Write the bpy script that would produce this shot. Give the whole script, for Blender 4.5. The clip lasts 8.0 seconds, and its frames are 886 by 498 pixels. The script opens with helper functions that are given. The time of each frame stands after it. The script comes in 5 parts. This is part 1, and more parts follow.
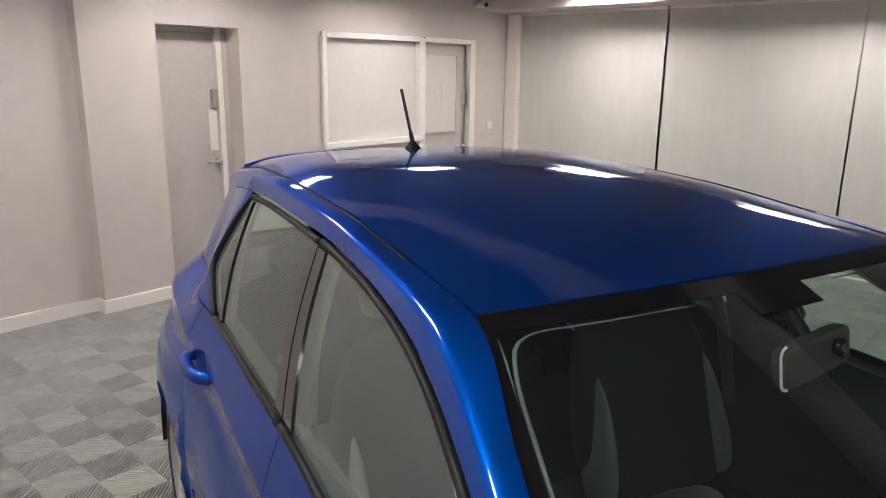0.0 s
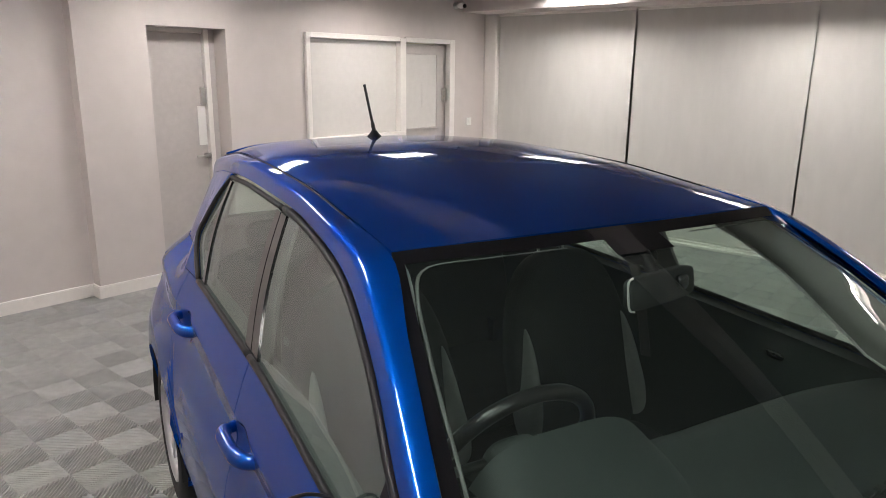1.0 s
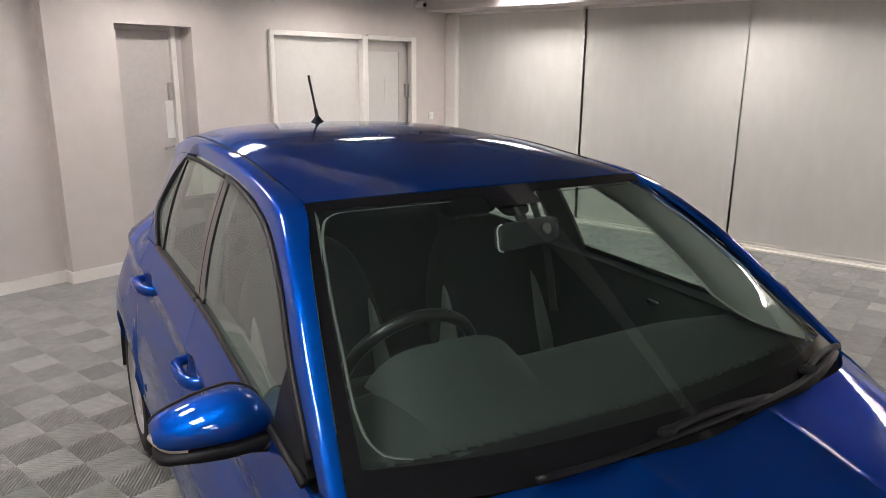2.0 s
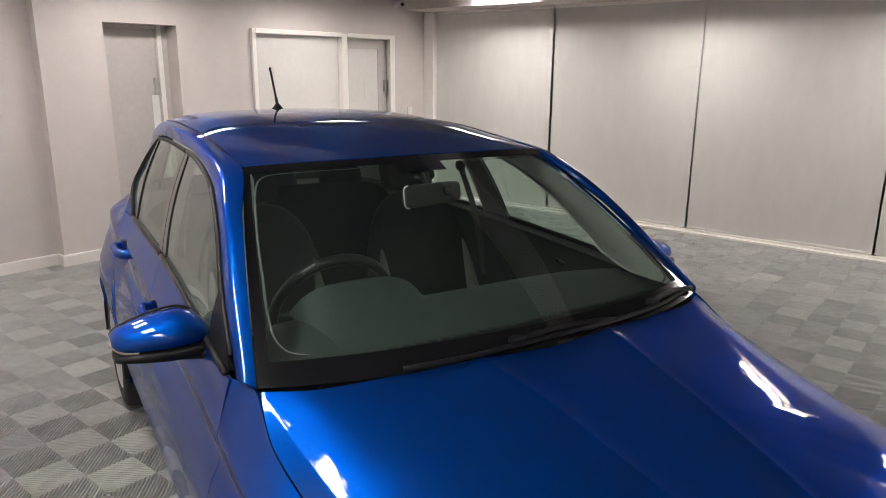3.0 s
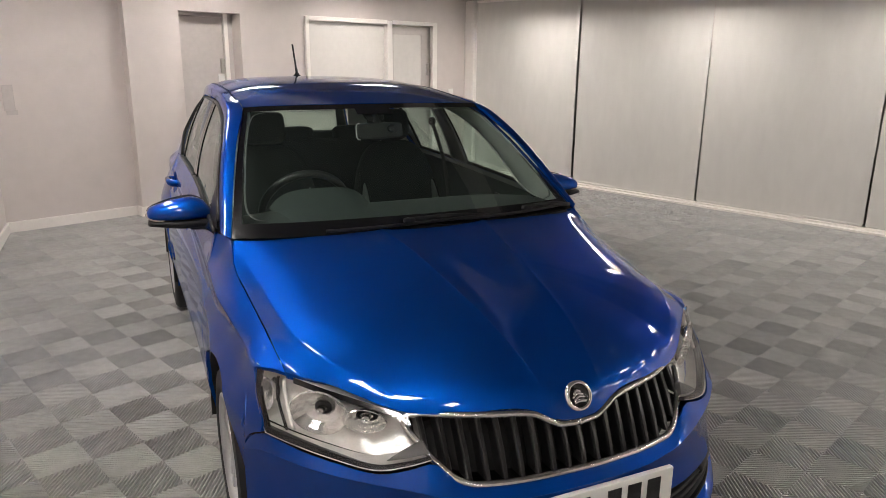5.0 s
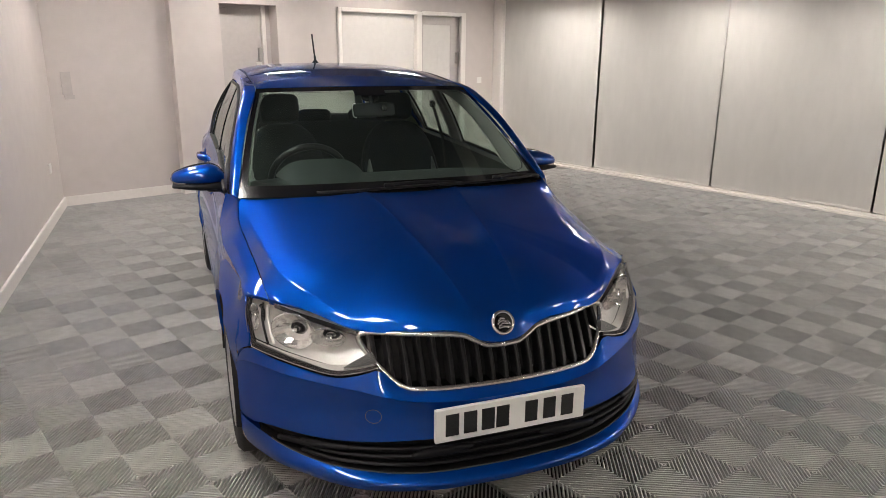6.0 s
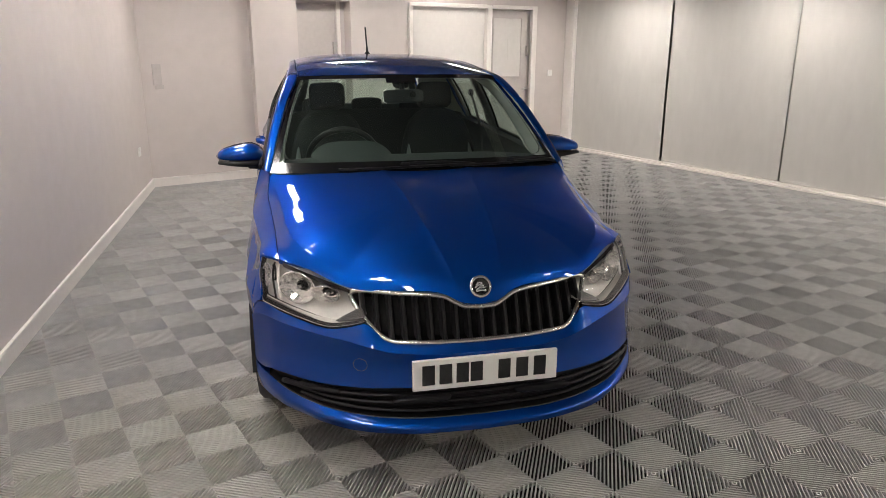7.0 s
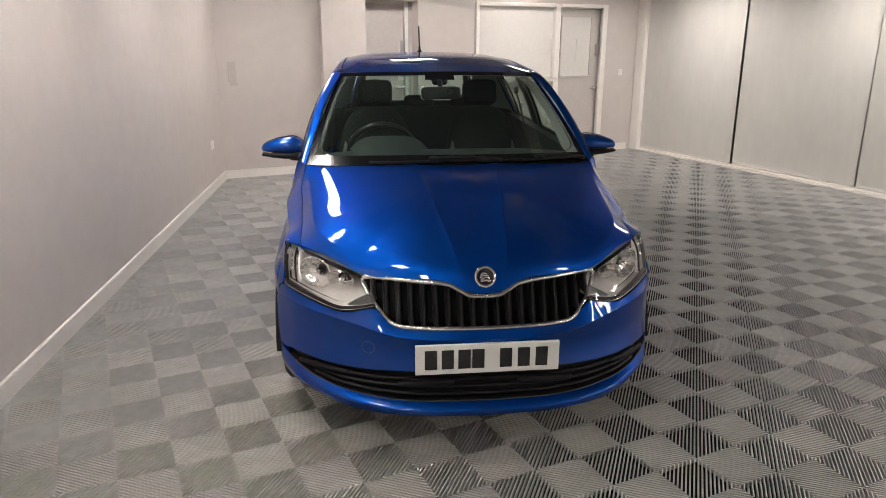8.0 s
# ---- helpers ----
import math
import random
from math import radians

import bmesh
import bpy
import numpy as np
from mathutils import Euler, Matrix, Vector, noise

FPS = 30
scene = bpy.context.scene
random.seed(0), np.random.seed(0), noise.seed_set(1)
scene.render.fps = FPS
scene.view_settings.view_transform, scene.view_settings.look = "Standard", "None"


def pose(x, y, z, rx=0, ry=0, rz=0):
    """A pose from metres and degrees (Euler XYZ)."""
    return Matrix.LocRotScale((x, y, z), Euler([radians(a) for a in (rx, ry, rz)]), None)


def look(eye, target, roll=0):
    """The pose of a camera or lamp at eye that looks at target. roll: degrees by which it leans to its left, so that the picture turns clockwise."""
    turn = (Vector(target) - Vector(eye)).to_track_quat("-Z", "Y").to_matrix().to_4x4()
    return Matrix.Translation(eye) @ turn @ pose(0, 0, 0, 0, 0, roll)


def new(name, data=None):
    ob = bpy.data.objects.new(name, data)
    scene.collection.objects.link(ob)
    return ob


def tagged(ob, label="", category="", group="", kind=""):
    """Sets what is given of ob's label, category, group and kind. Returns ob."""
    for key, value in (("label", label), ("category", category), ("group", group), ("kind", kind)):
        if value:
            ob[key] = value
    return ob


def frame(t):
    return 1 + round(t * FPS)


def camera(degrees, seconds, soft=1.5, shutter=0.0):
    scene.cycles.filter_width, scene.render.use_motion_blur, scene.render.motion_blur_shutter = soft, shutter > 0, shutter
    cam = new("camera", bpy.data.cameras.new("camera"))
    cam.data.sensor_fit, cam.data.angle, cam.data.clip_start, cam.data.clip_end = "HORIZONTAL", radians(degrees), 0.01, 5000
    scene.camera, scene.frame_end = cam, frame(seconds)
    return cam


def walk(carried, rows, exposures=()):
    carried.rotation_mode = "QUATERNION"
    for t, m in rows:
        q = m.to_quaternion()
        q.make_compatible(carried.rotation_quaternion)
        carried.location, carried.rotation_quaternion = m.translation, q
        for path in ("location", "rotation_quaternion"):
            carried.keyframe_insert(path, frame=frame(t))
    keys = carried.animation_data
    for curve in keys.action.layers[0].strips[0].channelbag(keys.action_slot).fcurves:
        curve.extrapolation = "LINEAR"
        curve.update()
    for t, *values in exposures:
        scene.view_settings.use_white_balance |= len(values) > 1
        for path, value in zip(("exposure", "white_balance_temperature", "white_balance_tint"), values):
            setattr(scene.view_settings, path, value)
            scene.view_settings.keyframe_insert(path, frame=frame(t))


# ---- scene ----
cam = camera(64.1, 8.0, soft=0.8)
PATH = [
    (0, (-1.059, 0.887, 1.698), (-0.166, 2.608, 1.208), 0.7),
    (0.5, (-1.071, 0.71, 1.689), (-0.17, 2.427, 1.199), 0.7),
    (1, (-1.094, 0.525, 1.693), (-0.185, 2.237, 1.201), 0.6),
    (1.5, (-1.11, 0.331, 1.683), (-0.161, 2.021, 1.191), 0.6),
    (3, (-1.082, -0.347, 1.638), (-0.118, 1.333, 1.142), 0.4),
    (3.5, (-1.089, -0.589, 1.619), (-0.131, 1.095, 1.123), 0.6),
    (4, (-1.087, -0.836, 1.591), (-0.156, 0.862, 1.092), 0.5),
    (4.5, (-1.047, -1.092, 1.572), (-0.204, 0.649, 1.065), 0.5),
    (6, (-0.886, -1.881, 1.554), (-0.24, -0.069, 1.006), 0.5),
    (6.5, (-0.782, -2.07, 1.551), (-0.245, -0.226, 0.991), 0.4),
    (7, (-0.614, -2.22, 1.533), (-0.214, -0.343, 0.971), 0.2),
    (7.5, (-0.468, -2.324, 1.528), (-0.199, -0.423, 0.966), 0.2),
    (8, (-0.374, -2.354, 1.527), (-0.197, -0.443, 0.963), 0.2),
]
walk(cam, [(t, look(eye, target, roll)) for t, eye, target, roll in PATH],
     exposures=[(0, -0.14, 6350, 10), (1.5, -0.10, 6350, 10), (3.5, -0.10, 6450, 10), (4.5, -0.10, 6500, 10), (6, 0.02, 6550, 10), (7, 0.0, 6550, 10), (8, -0.02, 6550, 10)])

# ---- world, light and exposure ----
EXPOSURE = 0.0
scene.view_settings.exposure = EXPOSURE
world = bpy.data.worlds.new("world")
scene.world = world
world.use_nodes = True
wn = world.node_tree.nodes
sky = wn.new("ShaderNodeTexSky")
sky.sky_type, sky.sun_disc = "NISHITA", False
sky.sun_elevation, sky.sun_rotation = radians(35), radians(60)
wn["Background"].inputs["Strength"].default_value = 0.05
world.node_tree.links.new(sky.outputs[0], wn["Background"].inputs[0])

ROOM = radians(20.7)                      # the room stands askew to the car
RU = Vector((math.cos(ROOM), math.sin(ROOM), 0))
RV = Vector((-math.sin(ROOM), math.cos(ROOM), 0))
ROOM_M = Matrix.Rotation(ROOM, 4, "Z")    # room coordinates (u along the back wall, v towards it)
CEILING = 2.45


# ---- materials ----
def shader(name, colour, rough=0.5, metal=0.0, coat=0.0, spread=0.0, scale=8.0, bump=0.0, bump_scale=60.0,
           rough_spread=0.0, spec=0.5, by_object=0.0, stretch=(1, 1, 1), flake=0.0):
    """A principled material whose tone wanders by spread at two scales, with fine relief."""
    m = bpy.data.materials.new(name)
    m.use_nodes = True
    n, l = m.node_tree.nodes, m.node_tree.links
    p = n["Principled BSDF"]
    p.inputs["Roughness"].default_value, p.inputs["Metallic"].default_value = rough, metal
    p.inputs["Coat Weight"].default_value, p.inputs["Coat Roughness"].default_value = coat, 0.02
    p.inputs["Coat IOR"].default_value = 1.42
    p.inputs["Specular IOR Level"].default_value = spec
    p.inputs["Base Color"].default_value = (*colour, 1)
    tex = n.new("ShaderNodeTexCoord")
    mapping = n.new("ShaderNodeMapping")
    mapping.inputs["Scale"].default_value = stretch
    l.new(tex.outputs["Object"], mapping.inputs[0])
    if spread or by_object:
        a, b, mix = n.new("ShaderNodeTexNoise"), n.new("ShaderNodeTexNoise"), n.new("ShaderNodeMath")
        a.inputs["Scale"].default_value, b.inputs["Scale"].default_value = scale, scale * 9
        a.inputs["Detail"].default_value, b.inputs["Detail"].default_value = 3, 2
        l.new(mapping.outputs[0], a.inputs[0]), l.new(mapping.outputs[0], b.inputs[0])
        mix.operation = "ADD"
        l.new(a.outputs[0], mix.inputs[0]), l.new(b.outputs[0], mix.inputs[1])
        tone = n.new("ShaderNodeMapRange")
        tone.inputs["From Min"].default_value, tone.inputs["From Max"].default_value = 0.6, 1.4
        tone.inputs["To Min"].default_value, tone.inputs["To Max"].default_value = 1 - spread, 1 + spread
        l.new(mix.outputs[0], tone.inputs["Value"])
        last = tone.outputs[0]
        if by_object:
            info, own, times = n.new("ShaderNodeObjectInfo"), n.new("ShaderNodeMapRange"), n.new("ShaderNodeMath")
            own.inputs["To Min"].default_value, own.inputs["To Max"].default_value = 1 - by_object, 1 + by_object
            l.new(info.outputs["Random"], own.inputs["Value"])
            times.operation = "MULTIPLY"
            l.new(last, times.inputs[0]), l.new(own.outputs[0], times.inputs[1])
            last = times.outputs[0]
        col = n.new("ShaderNodeVectorMath")
        col.operation = "SCALE"
        col.inputs[0].default_value = colour
        l.new(last, col.inputs["Scale"])
        l.new(col.outputs[0], p.inputs["Base Color"])
        if rough_spread:
            rr = n.new("ShaderNodeMapRange")
            rr.inputs["From Min"].default_value, rr.inputs["From Max"].default_value = 0.35, 0.65
            rr.inputs["To Min"].default_value, rr.inputs["To Max"].default_value = rough - rough_spread, rough + rough_spread
            l.new(a.outputs[0], rr.inputs["Value"])
            l.new(rr.outputs[0], p.inputs["Roughness"])
    if bump:
        c, bm_ = n.new("ShaderNodeTexNoise"), n.new("ShaderNodeBump")
        c.inputs["Scale"].default_value, c.inputs["Detail"].default_value = bump_scale, 4
        l.new(mapping.outputs[0], c.inputs[0])
        bm_.inputs["Strength"].default_value, bm_.inputs["Distance"].default_value = bump, 0.01
        l.new(c.outputs[0], bm_.inputs["Height"])
        l.new(bm_.outputs[0], p.inputs["Normal"])
    if flake:
        f = n.new("ShaderNodeTexVoronoi")
        f.inputs["Scale"].default_value = 900
        l.new(tex.outputs["Object"], f.inputs["Vector"])
        fr = n.new("ShaderNodeMapRange")
        fr.inputs["To Min"].default_value, fr.inputs["To Max"].default_value = rough - flake, rough + flake
        l.new(f.outputs["Color"], fr.inputs["Value"])
        l.new(fr.outputs[0], p.inputs["Roughness"])
    return m


def glazing(name, tint, least=0.05, rough=0.0, veil=0.0):
    """Thin tinted glass: light goes straight through, and the surface mirrors more the flatter it is seen."""
    m = bpy.data.materials.new(name)
    m.use_nodes = True
    n, l = m.node_tree.nodes, m.node_tree.links
    n.remove(n["Principled BSDF"])
    see, mirror, mix = n.new("ShaderNodeBsdfTransparent"), n.new("ShaderNodeBsdfGlossy"), n.new("ShaderNodeMixShader")
    weight, power, gain = n.new("ShaderNodeLayerWeight"), n.new("ShaderNodeMath"), n.new("ShaderNodeMath")
    see.inputs[0].default_value = (*tint, 1)
    mirror.inputs["Roughness"].default_value = rough
    power.operation, gain.operation = "POWER", "MULTIPLY_ADD"
    power.inputs[1].default_value = 5.0
    gain.inputs[1].default_value, gain.inputs[2].default_value = 0.92, least
    l.new(weight.outputs["Facing"], power.inputs[0]), l.new(power.outputs[0], gain.inputs[0])
    l.new(gain.outputs[0], mix.inputs[0]), l.new(see.outputs[0], mix.inputs[1]), l.new(mirror.outputs[0], mix.inputs[2])
    haze, haze_tone, last = n.new("ShaderNodeBsdfDiffuse"), n.new("ShaderNodeTexNoise"), n.new("ShaderNodeMixShader")
    haze.inputs[0].default_value = (0.55, 0.68, 0.63, 1)      # a faint diffuse haze, painted over dark glass for dust and reflected light
    haze_tone.inputs["Scale"].default_value, haze_tone.inputs["Detail"].default_value = 3.0, 4
    amount = n.new("ShaderNodeMapRange")
    amount.inputs["From Min"].default_value, amount.inputs["From Max"].default_value = 0.3, 0.7
    amount.inputs["To Min"].default_value, amount.inputs["To Max"].default_value = veil * 0.75, veil * 1.25
    l.new(haze_tone.outputs[0], amount.inputs["Value"]), l.new(amount.outputs[0], last.inputs[0])
    l.new(mix.outputs[0], last.inputs[1]), l.new(haze.outputs[0], last.inputs[2])
    l.new(last.outputs[0], n["Material Output"].inputs[0])
    return m


def glow(name, colour, strength):
    m = bpy.data.materials.new(name)
    m.use_nodes = True
    p = m.node_tree.nodes["Principled BSDF"]
    p.inputs["Base Color"].default_value = (0.8, 0.8, 0.8, 1)
    p.inputs["Emission Color"].default_value, p.inputs["Emission Strength"].default_value = (*colour, 1), strength
    return m


WALL = shader("wall_paint", (0.585, 0.53, 0.505), 0.7, spread=0.045, scale=0.8, bump=0.035, bump_scale=90)
# darkness put into the ceiling's colour, so bounce and reflections on the car stay dim
CEIL = shader("darkened_ceiling", (0.155, 0.151, 0.148), 0.85, spread=0.03, scale=1.0, bump=0.05)
TRIM = shader("white_gloss_paint", (0.80, 0.76, 0.72), 0.35, spread=0.04, scale=3, bump=0.03, bump_scale=30)
DOORPAINT = shader("grey_door_paint", (0.50, 0.46, 0.44), 0.55, spread=0.06, scale=2.5, bump=0.06, bump_scale=40)
BLIND = shader("blind_cloth", (0.60, 0.58, 0.55), 0.9, spread=0.05, scale=1.2, bump=0.12, bump_scale=350, stretch=(1, 1, 0.3))
TILE = shader("floor_tile_plastic", (0.440, 0.434, 0.418), 0.50, spec=0.28, spread=0.14, scale=2.0, by_object=0.08, bump=0.05, bump_scale=200)
SLAB = shader("floor_slab", (0.010, 0.010, 0.010), 0.9, spread=0.2, scale=4)
STEEL = shader("brushed_steel", (0.55, 0.53, 0.51), 0.35, 1.0, spread=0.08, scale=20)
FROST = shader("obscured_pane", (0.66, 0.63, 0.60), 0.25, spread=0.04, scale=2)
WHITEPLASTIC = shader("white_plastic", (0.78, 0.76, 0.73), 0.4, spread=0.02)
PAINT = shader("blue_car_paint", (0.0007, 0.070, 0.335), 0.45, 0.82, coat=0.9, flake=0.06, spec=0.15)
for socket, value in (("Coat Tint", (0.55, 0.74, 0.93, 1)), ("Coat IOR", 1.46), ("Coat Roughness", 0.03), ("Specular Tint", (0.07, 0.36, 0.80, 1))):
    PAINT.node_tree.nodes["Principled BSDF"].inputs[socket].default_value = value       # clear lacquer over blue flakes
BLACK = shader("black_plastic", (0.007, 0.007, 0.008), 0.5, spec=0.25, spread=0.15, scale=30, bump=0.04, bump_scale=300)
GLOSSBLACK = shader("gloss_black", (0.006, 0.006, 0.007), 0.12, coat=0.6)
GRILLE = shader("grille_plastic", (0.008, 0.008, 0.0085), 0.28, spec=0.6, spread=0.1, scale=30)
RUBBER = shader("rubber", (0.014, 0.014, 0.015), 0.7, spread=0.2, scale=20, bump=0.1, bump_scale=120)
SATIN = shader("satin_chrome", (0.72, 0.71, 0.69), 0.24, 1.0, spread=0.04, scale=30)
CHROME = shader("chrome", (0.78, 0.78, 0.78), 0.09, 1.0, spread=0.03, scale=30)
ALLOY = shader("silver_alloy", (0.60, 0.60, 0.60), 0.28, 0.9, spread=0.05, scale=12)
UNDER = shader("underbody", (0.008, 0.008, 0.008), 0.9, spread=0.3)
GLASS = glazing("tinted_car_glass", (0.75, 0.87, 0.80), 0.17, veil=0.05)
SCREEN = glazing("windscreen_glass", (0.82, 0.915, 0.87), 0.085, veil=0.010)
LENS = glazing("lamp_cover", (0.95, 0.95, 0.95), 0.05)
DASH = shader("dashboard_plastic", (0.038, 0.048, 0.045), 0.60, spread=0.1, scale=15, bump=0.15, bump_scale=500)
CLOTH = shader("black_seat_cloth", (0.016, 0.020, 0.019), 0.95, spread=0.2, scale=40, bump=0.3, bump_scale=700)
GREYCLOTH = shader("grey_seat_cloth", (0.24, 0.255, 0.245), 0.95, spread=0.12, scale=40, bump=0.3, bump_scale=700)
LINER = shader("headlining_cloth", (0.42, 0.43, 0.40), 0.95, spread=0.05, scale=25, bump=0.1, bump_scale=400)
GREYTRIM = shader("dark_grey_plastic", (0.085, 0.085, 0.082), 0.4, spread=0.1, scale=30)
REFLECTOR = shader("lamp_housing_silver", (0.94, 0.92, 0.88), 0.24, 0.45, spread=0.12, scale=30, bump=0.4, bump_scale=22)
FACET = shader("faceted_reflector", (0.95, 0.93, 0.90), 0.14, 0.75, spread=0.1, scale=40, bump=0.22, bump_scale=30)
MIRRORBACK = shader("grey_mirror_shell", (0.024, 0.027, 0.026), 0.6, spread=0.1)
LEATHER = shader("black_leather", (0.012, 0.012, 0.012), 0.32, spec=0.5, spread=0.15, scale=40, bump=0.1, bump_scale=400)
PILLAR = shader("pillar_trim_plastic", (0.13, 0.135, 0.13), 0.8, spread=0.06, scale=25, bump=0.1, bump_scale=400)
BELT = shader("belt_webbing", (0.10, 0.105, 0.10), 0.8, spread=0.1, scale=60, bump=0.2, bump_scale=600)
PLATE = shader("plate_white", (0.80, 0.80, 0.76), 0.35, spread=0.02)
AMBER = shader("indicator_lens", (0.42, 0.40, 0.37), 0.1, coat=0.5)
MIRRORGLASS = shader("mirror_glass", (0.85, 0.85, 0.85), 0.02, 1.0)
LAMP = glow("led_panel", (1.0, 0.945, 0.895), 54.0)


# ---- building helpers ----
def mesh_object(name, verts, faces, material, parent=None, smooth=True, label=""):
    me = bpy.data.meshes.new(name)
    me.from_pydata([tuple(v) for v in verts], [], faces)
    me.update()
    for mt in (material if isinstance(material, (list, tuple)) else (material,)):
        me.materials.append(mt)
    if smooth:
        me.polygons.foreach_set("use_smooth", [True] * len(me.polygons))
    ob = new(name, me)
    ob.parent = parent
    return tagged(ob, label)


def part(name, bm, material, parent, label="", smooth=False):
    bmesh.ops.recalc_face_normals(bm, faces=bm.faces)
    me = bpy.data.meshes.new(name)
    bm.to_mesh(me)
    bm.free()
    me.materials.append(material)
    if smooth:
        me.polygons.foreach_set("use_smooth", [True] * len(me.polygons))
    ob = new(name, me)
    ob.parent = parent
    return tagged(ob, label)


def empty(name, m=None):
    ob = new(name)
    if m is not None:
        ob.matrix_world = m
    return ob


def box(bm, lo, hi, bevel=0.0, m=None):
    """Adds a box between two corners, its edges rounded by bevel."""
    made = bmesh.ops.create_cube(bm, size=1.0)["verts"]
    for v in made:
        v.co = Vector([lo[k] + (v.co[k] + 0.5) * (hi[k] - lo[k]) for k in range(3)])
    if bevel:
        edges = list({e for v in made for e in v.link_edges})
        made = bmesh.ops.bevel(bm, geom=edges, offset=bevel, segments=2, profile=0.6, affect="EDGES")["verts"]
    if m is not None:
        bmesh.ops.transform(bm, matrix=m, verts=list({v for v in made}))
    return bm


def boxed(name, lo, hi, material, parent=None, bevel=0.0, m=None, label=""):
    return part(name, box(bmesh.new(), lo, hi, bevel, m), material, parent, label)


def pchip(xs, ys):
    """A smooth curve through the knots that does not overshoot; ys may be points."""
    xs, ys = np.array(xs, float), np.array(ys, float)
    flat = ys.reshape(len(xs), -1)
    h, d = np.diff(xs)[:, None], np.diff(flat, axis=0) / np.diff(xs)[:, None]
    m = np.zeros_like(flat)
    if len(xs) > 2:
        w1, w2 = 2 * h[1:] + h[:-1], h[1:] + 2 * h[:-1]
        ok = d[:-1] * d[1:] > 0
        safe0, safe1 = np.where(ok, d[:-1], 1), np.where(ok, d[1:], 1)
        m[1:-1] = np.where(ok, (w1 + w2) / (w1 / safe0 + w2 / safe1), 0)
        m[0], m[-1] = 1.5 * d[0] - 0.5 * m[1], 1.5 * d[-1] - 0.5 * m[-2]
    else:
        m[:] = d[0]

    def at(x):
        x = np.clip(np.asarray(x, float), xs[0], xs[-1])
        k = np.clip(np.searchsorted(xs, x) - 1, 0, len(xs) - 2)
        hk = (xs[k + 1] - xs[k])
        t = ((x - xs[k]) / hk)[..., None]
        hk = hk[..., None]
        out = ((1 + 2 * t) * (1 - t) ** 2 * flat[k] + t * (1 - t) ** 2 * hk * m[k]
               + t * t * (3 - 2 * t) * flat[k + 1] + t * t * (t - 1) * hk * m[k + 1])
        return out[..., 0] if ys.ndim == 1 else out
    return at


def spline(xs, ys):
    """A natural cubic spline through the knots, level at the first; ys are points."""
    xs, ys = np.array(xs, float), np.array(ys, float)
    n, h = len(xs), np.diff(xs)
    a, r = np.zeros((n, n)), np.zeros_like(ys)
    a[0, 0], a[0, 1] = 2 * h[0], h[0]
    r[0] = 6 * (ys[1] - ys[0]) / h[0]
    r[0, 0] -= 6 * (ys[1, 0] - ys[0, 0]) / h[0]
    a[-1, -1] = 1.0
    for k in range(1, n - 1):
        a[k, k - 1], a[k, k], a[k, k + 1] = h[k - 1], 2 * (h[k - 1] + h[k]), h[k]
        r[k] = 6 * ((ys[k + 1] - ys[k]) / h[k] - (ys[k] - ys[k - 1]) / h[k - 1])
    m = np.linalg.solve(a, r)

    def at(x):
        x = np.clip(np.asarray(x, float), xs[0], xs[-1])
        k = np.clip(np.searchsorted(xs, x) - 1, 0, n - 2)
        p, q, w = xs[k + 1] - x, x - xs[k], h[k]
        return m[k] * p ** 3 / (6 * w) + m[k + 1] * q ** 3 / (6 * w) + (ys[k] / w - m[k] * w / 6) * p + (ys[k + 1] / w - m[k + 1] * w / 6) * q
    return at


def curve(*pts):
    """A smooth curve through points, run from 0 to 1 by length."""
    p = np.array(pts, float)
    d = np.r_[0, np.cumsum(np.linalg.norm(np.diff(p, axis=0), axis=1))]
    return pchip(d / d[-1], p)


def loft(*curves, at=None, knots=None):
    """A surface f(u, v): u runs along the curves, v across them."""
    vs = at or [k / (len(curves) - 1) for k in range(len(curves))]

    def f(u, v):
        u, v = np.broadcast_arrays(np.asarray(u, float), np.asarray(v, float))
        out = np.zeros(u.shape + (3,))
        rows = np.stack([c(u) for c in curves])
        for idx in np.ndindex(u.shape):
            out[idx] = (knots or pchip)(vs, rows[(slice(None),) + idx])(v[idx])
        return out
    return f


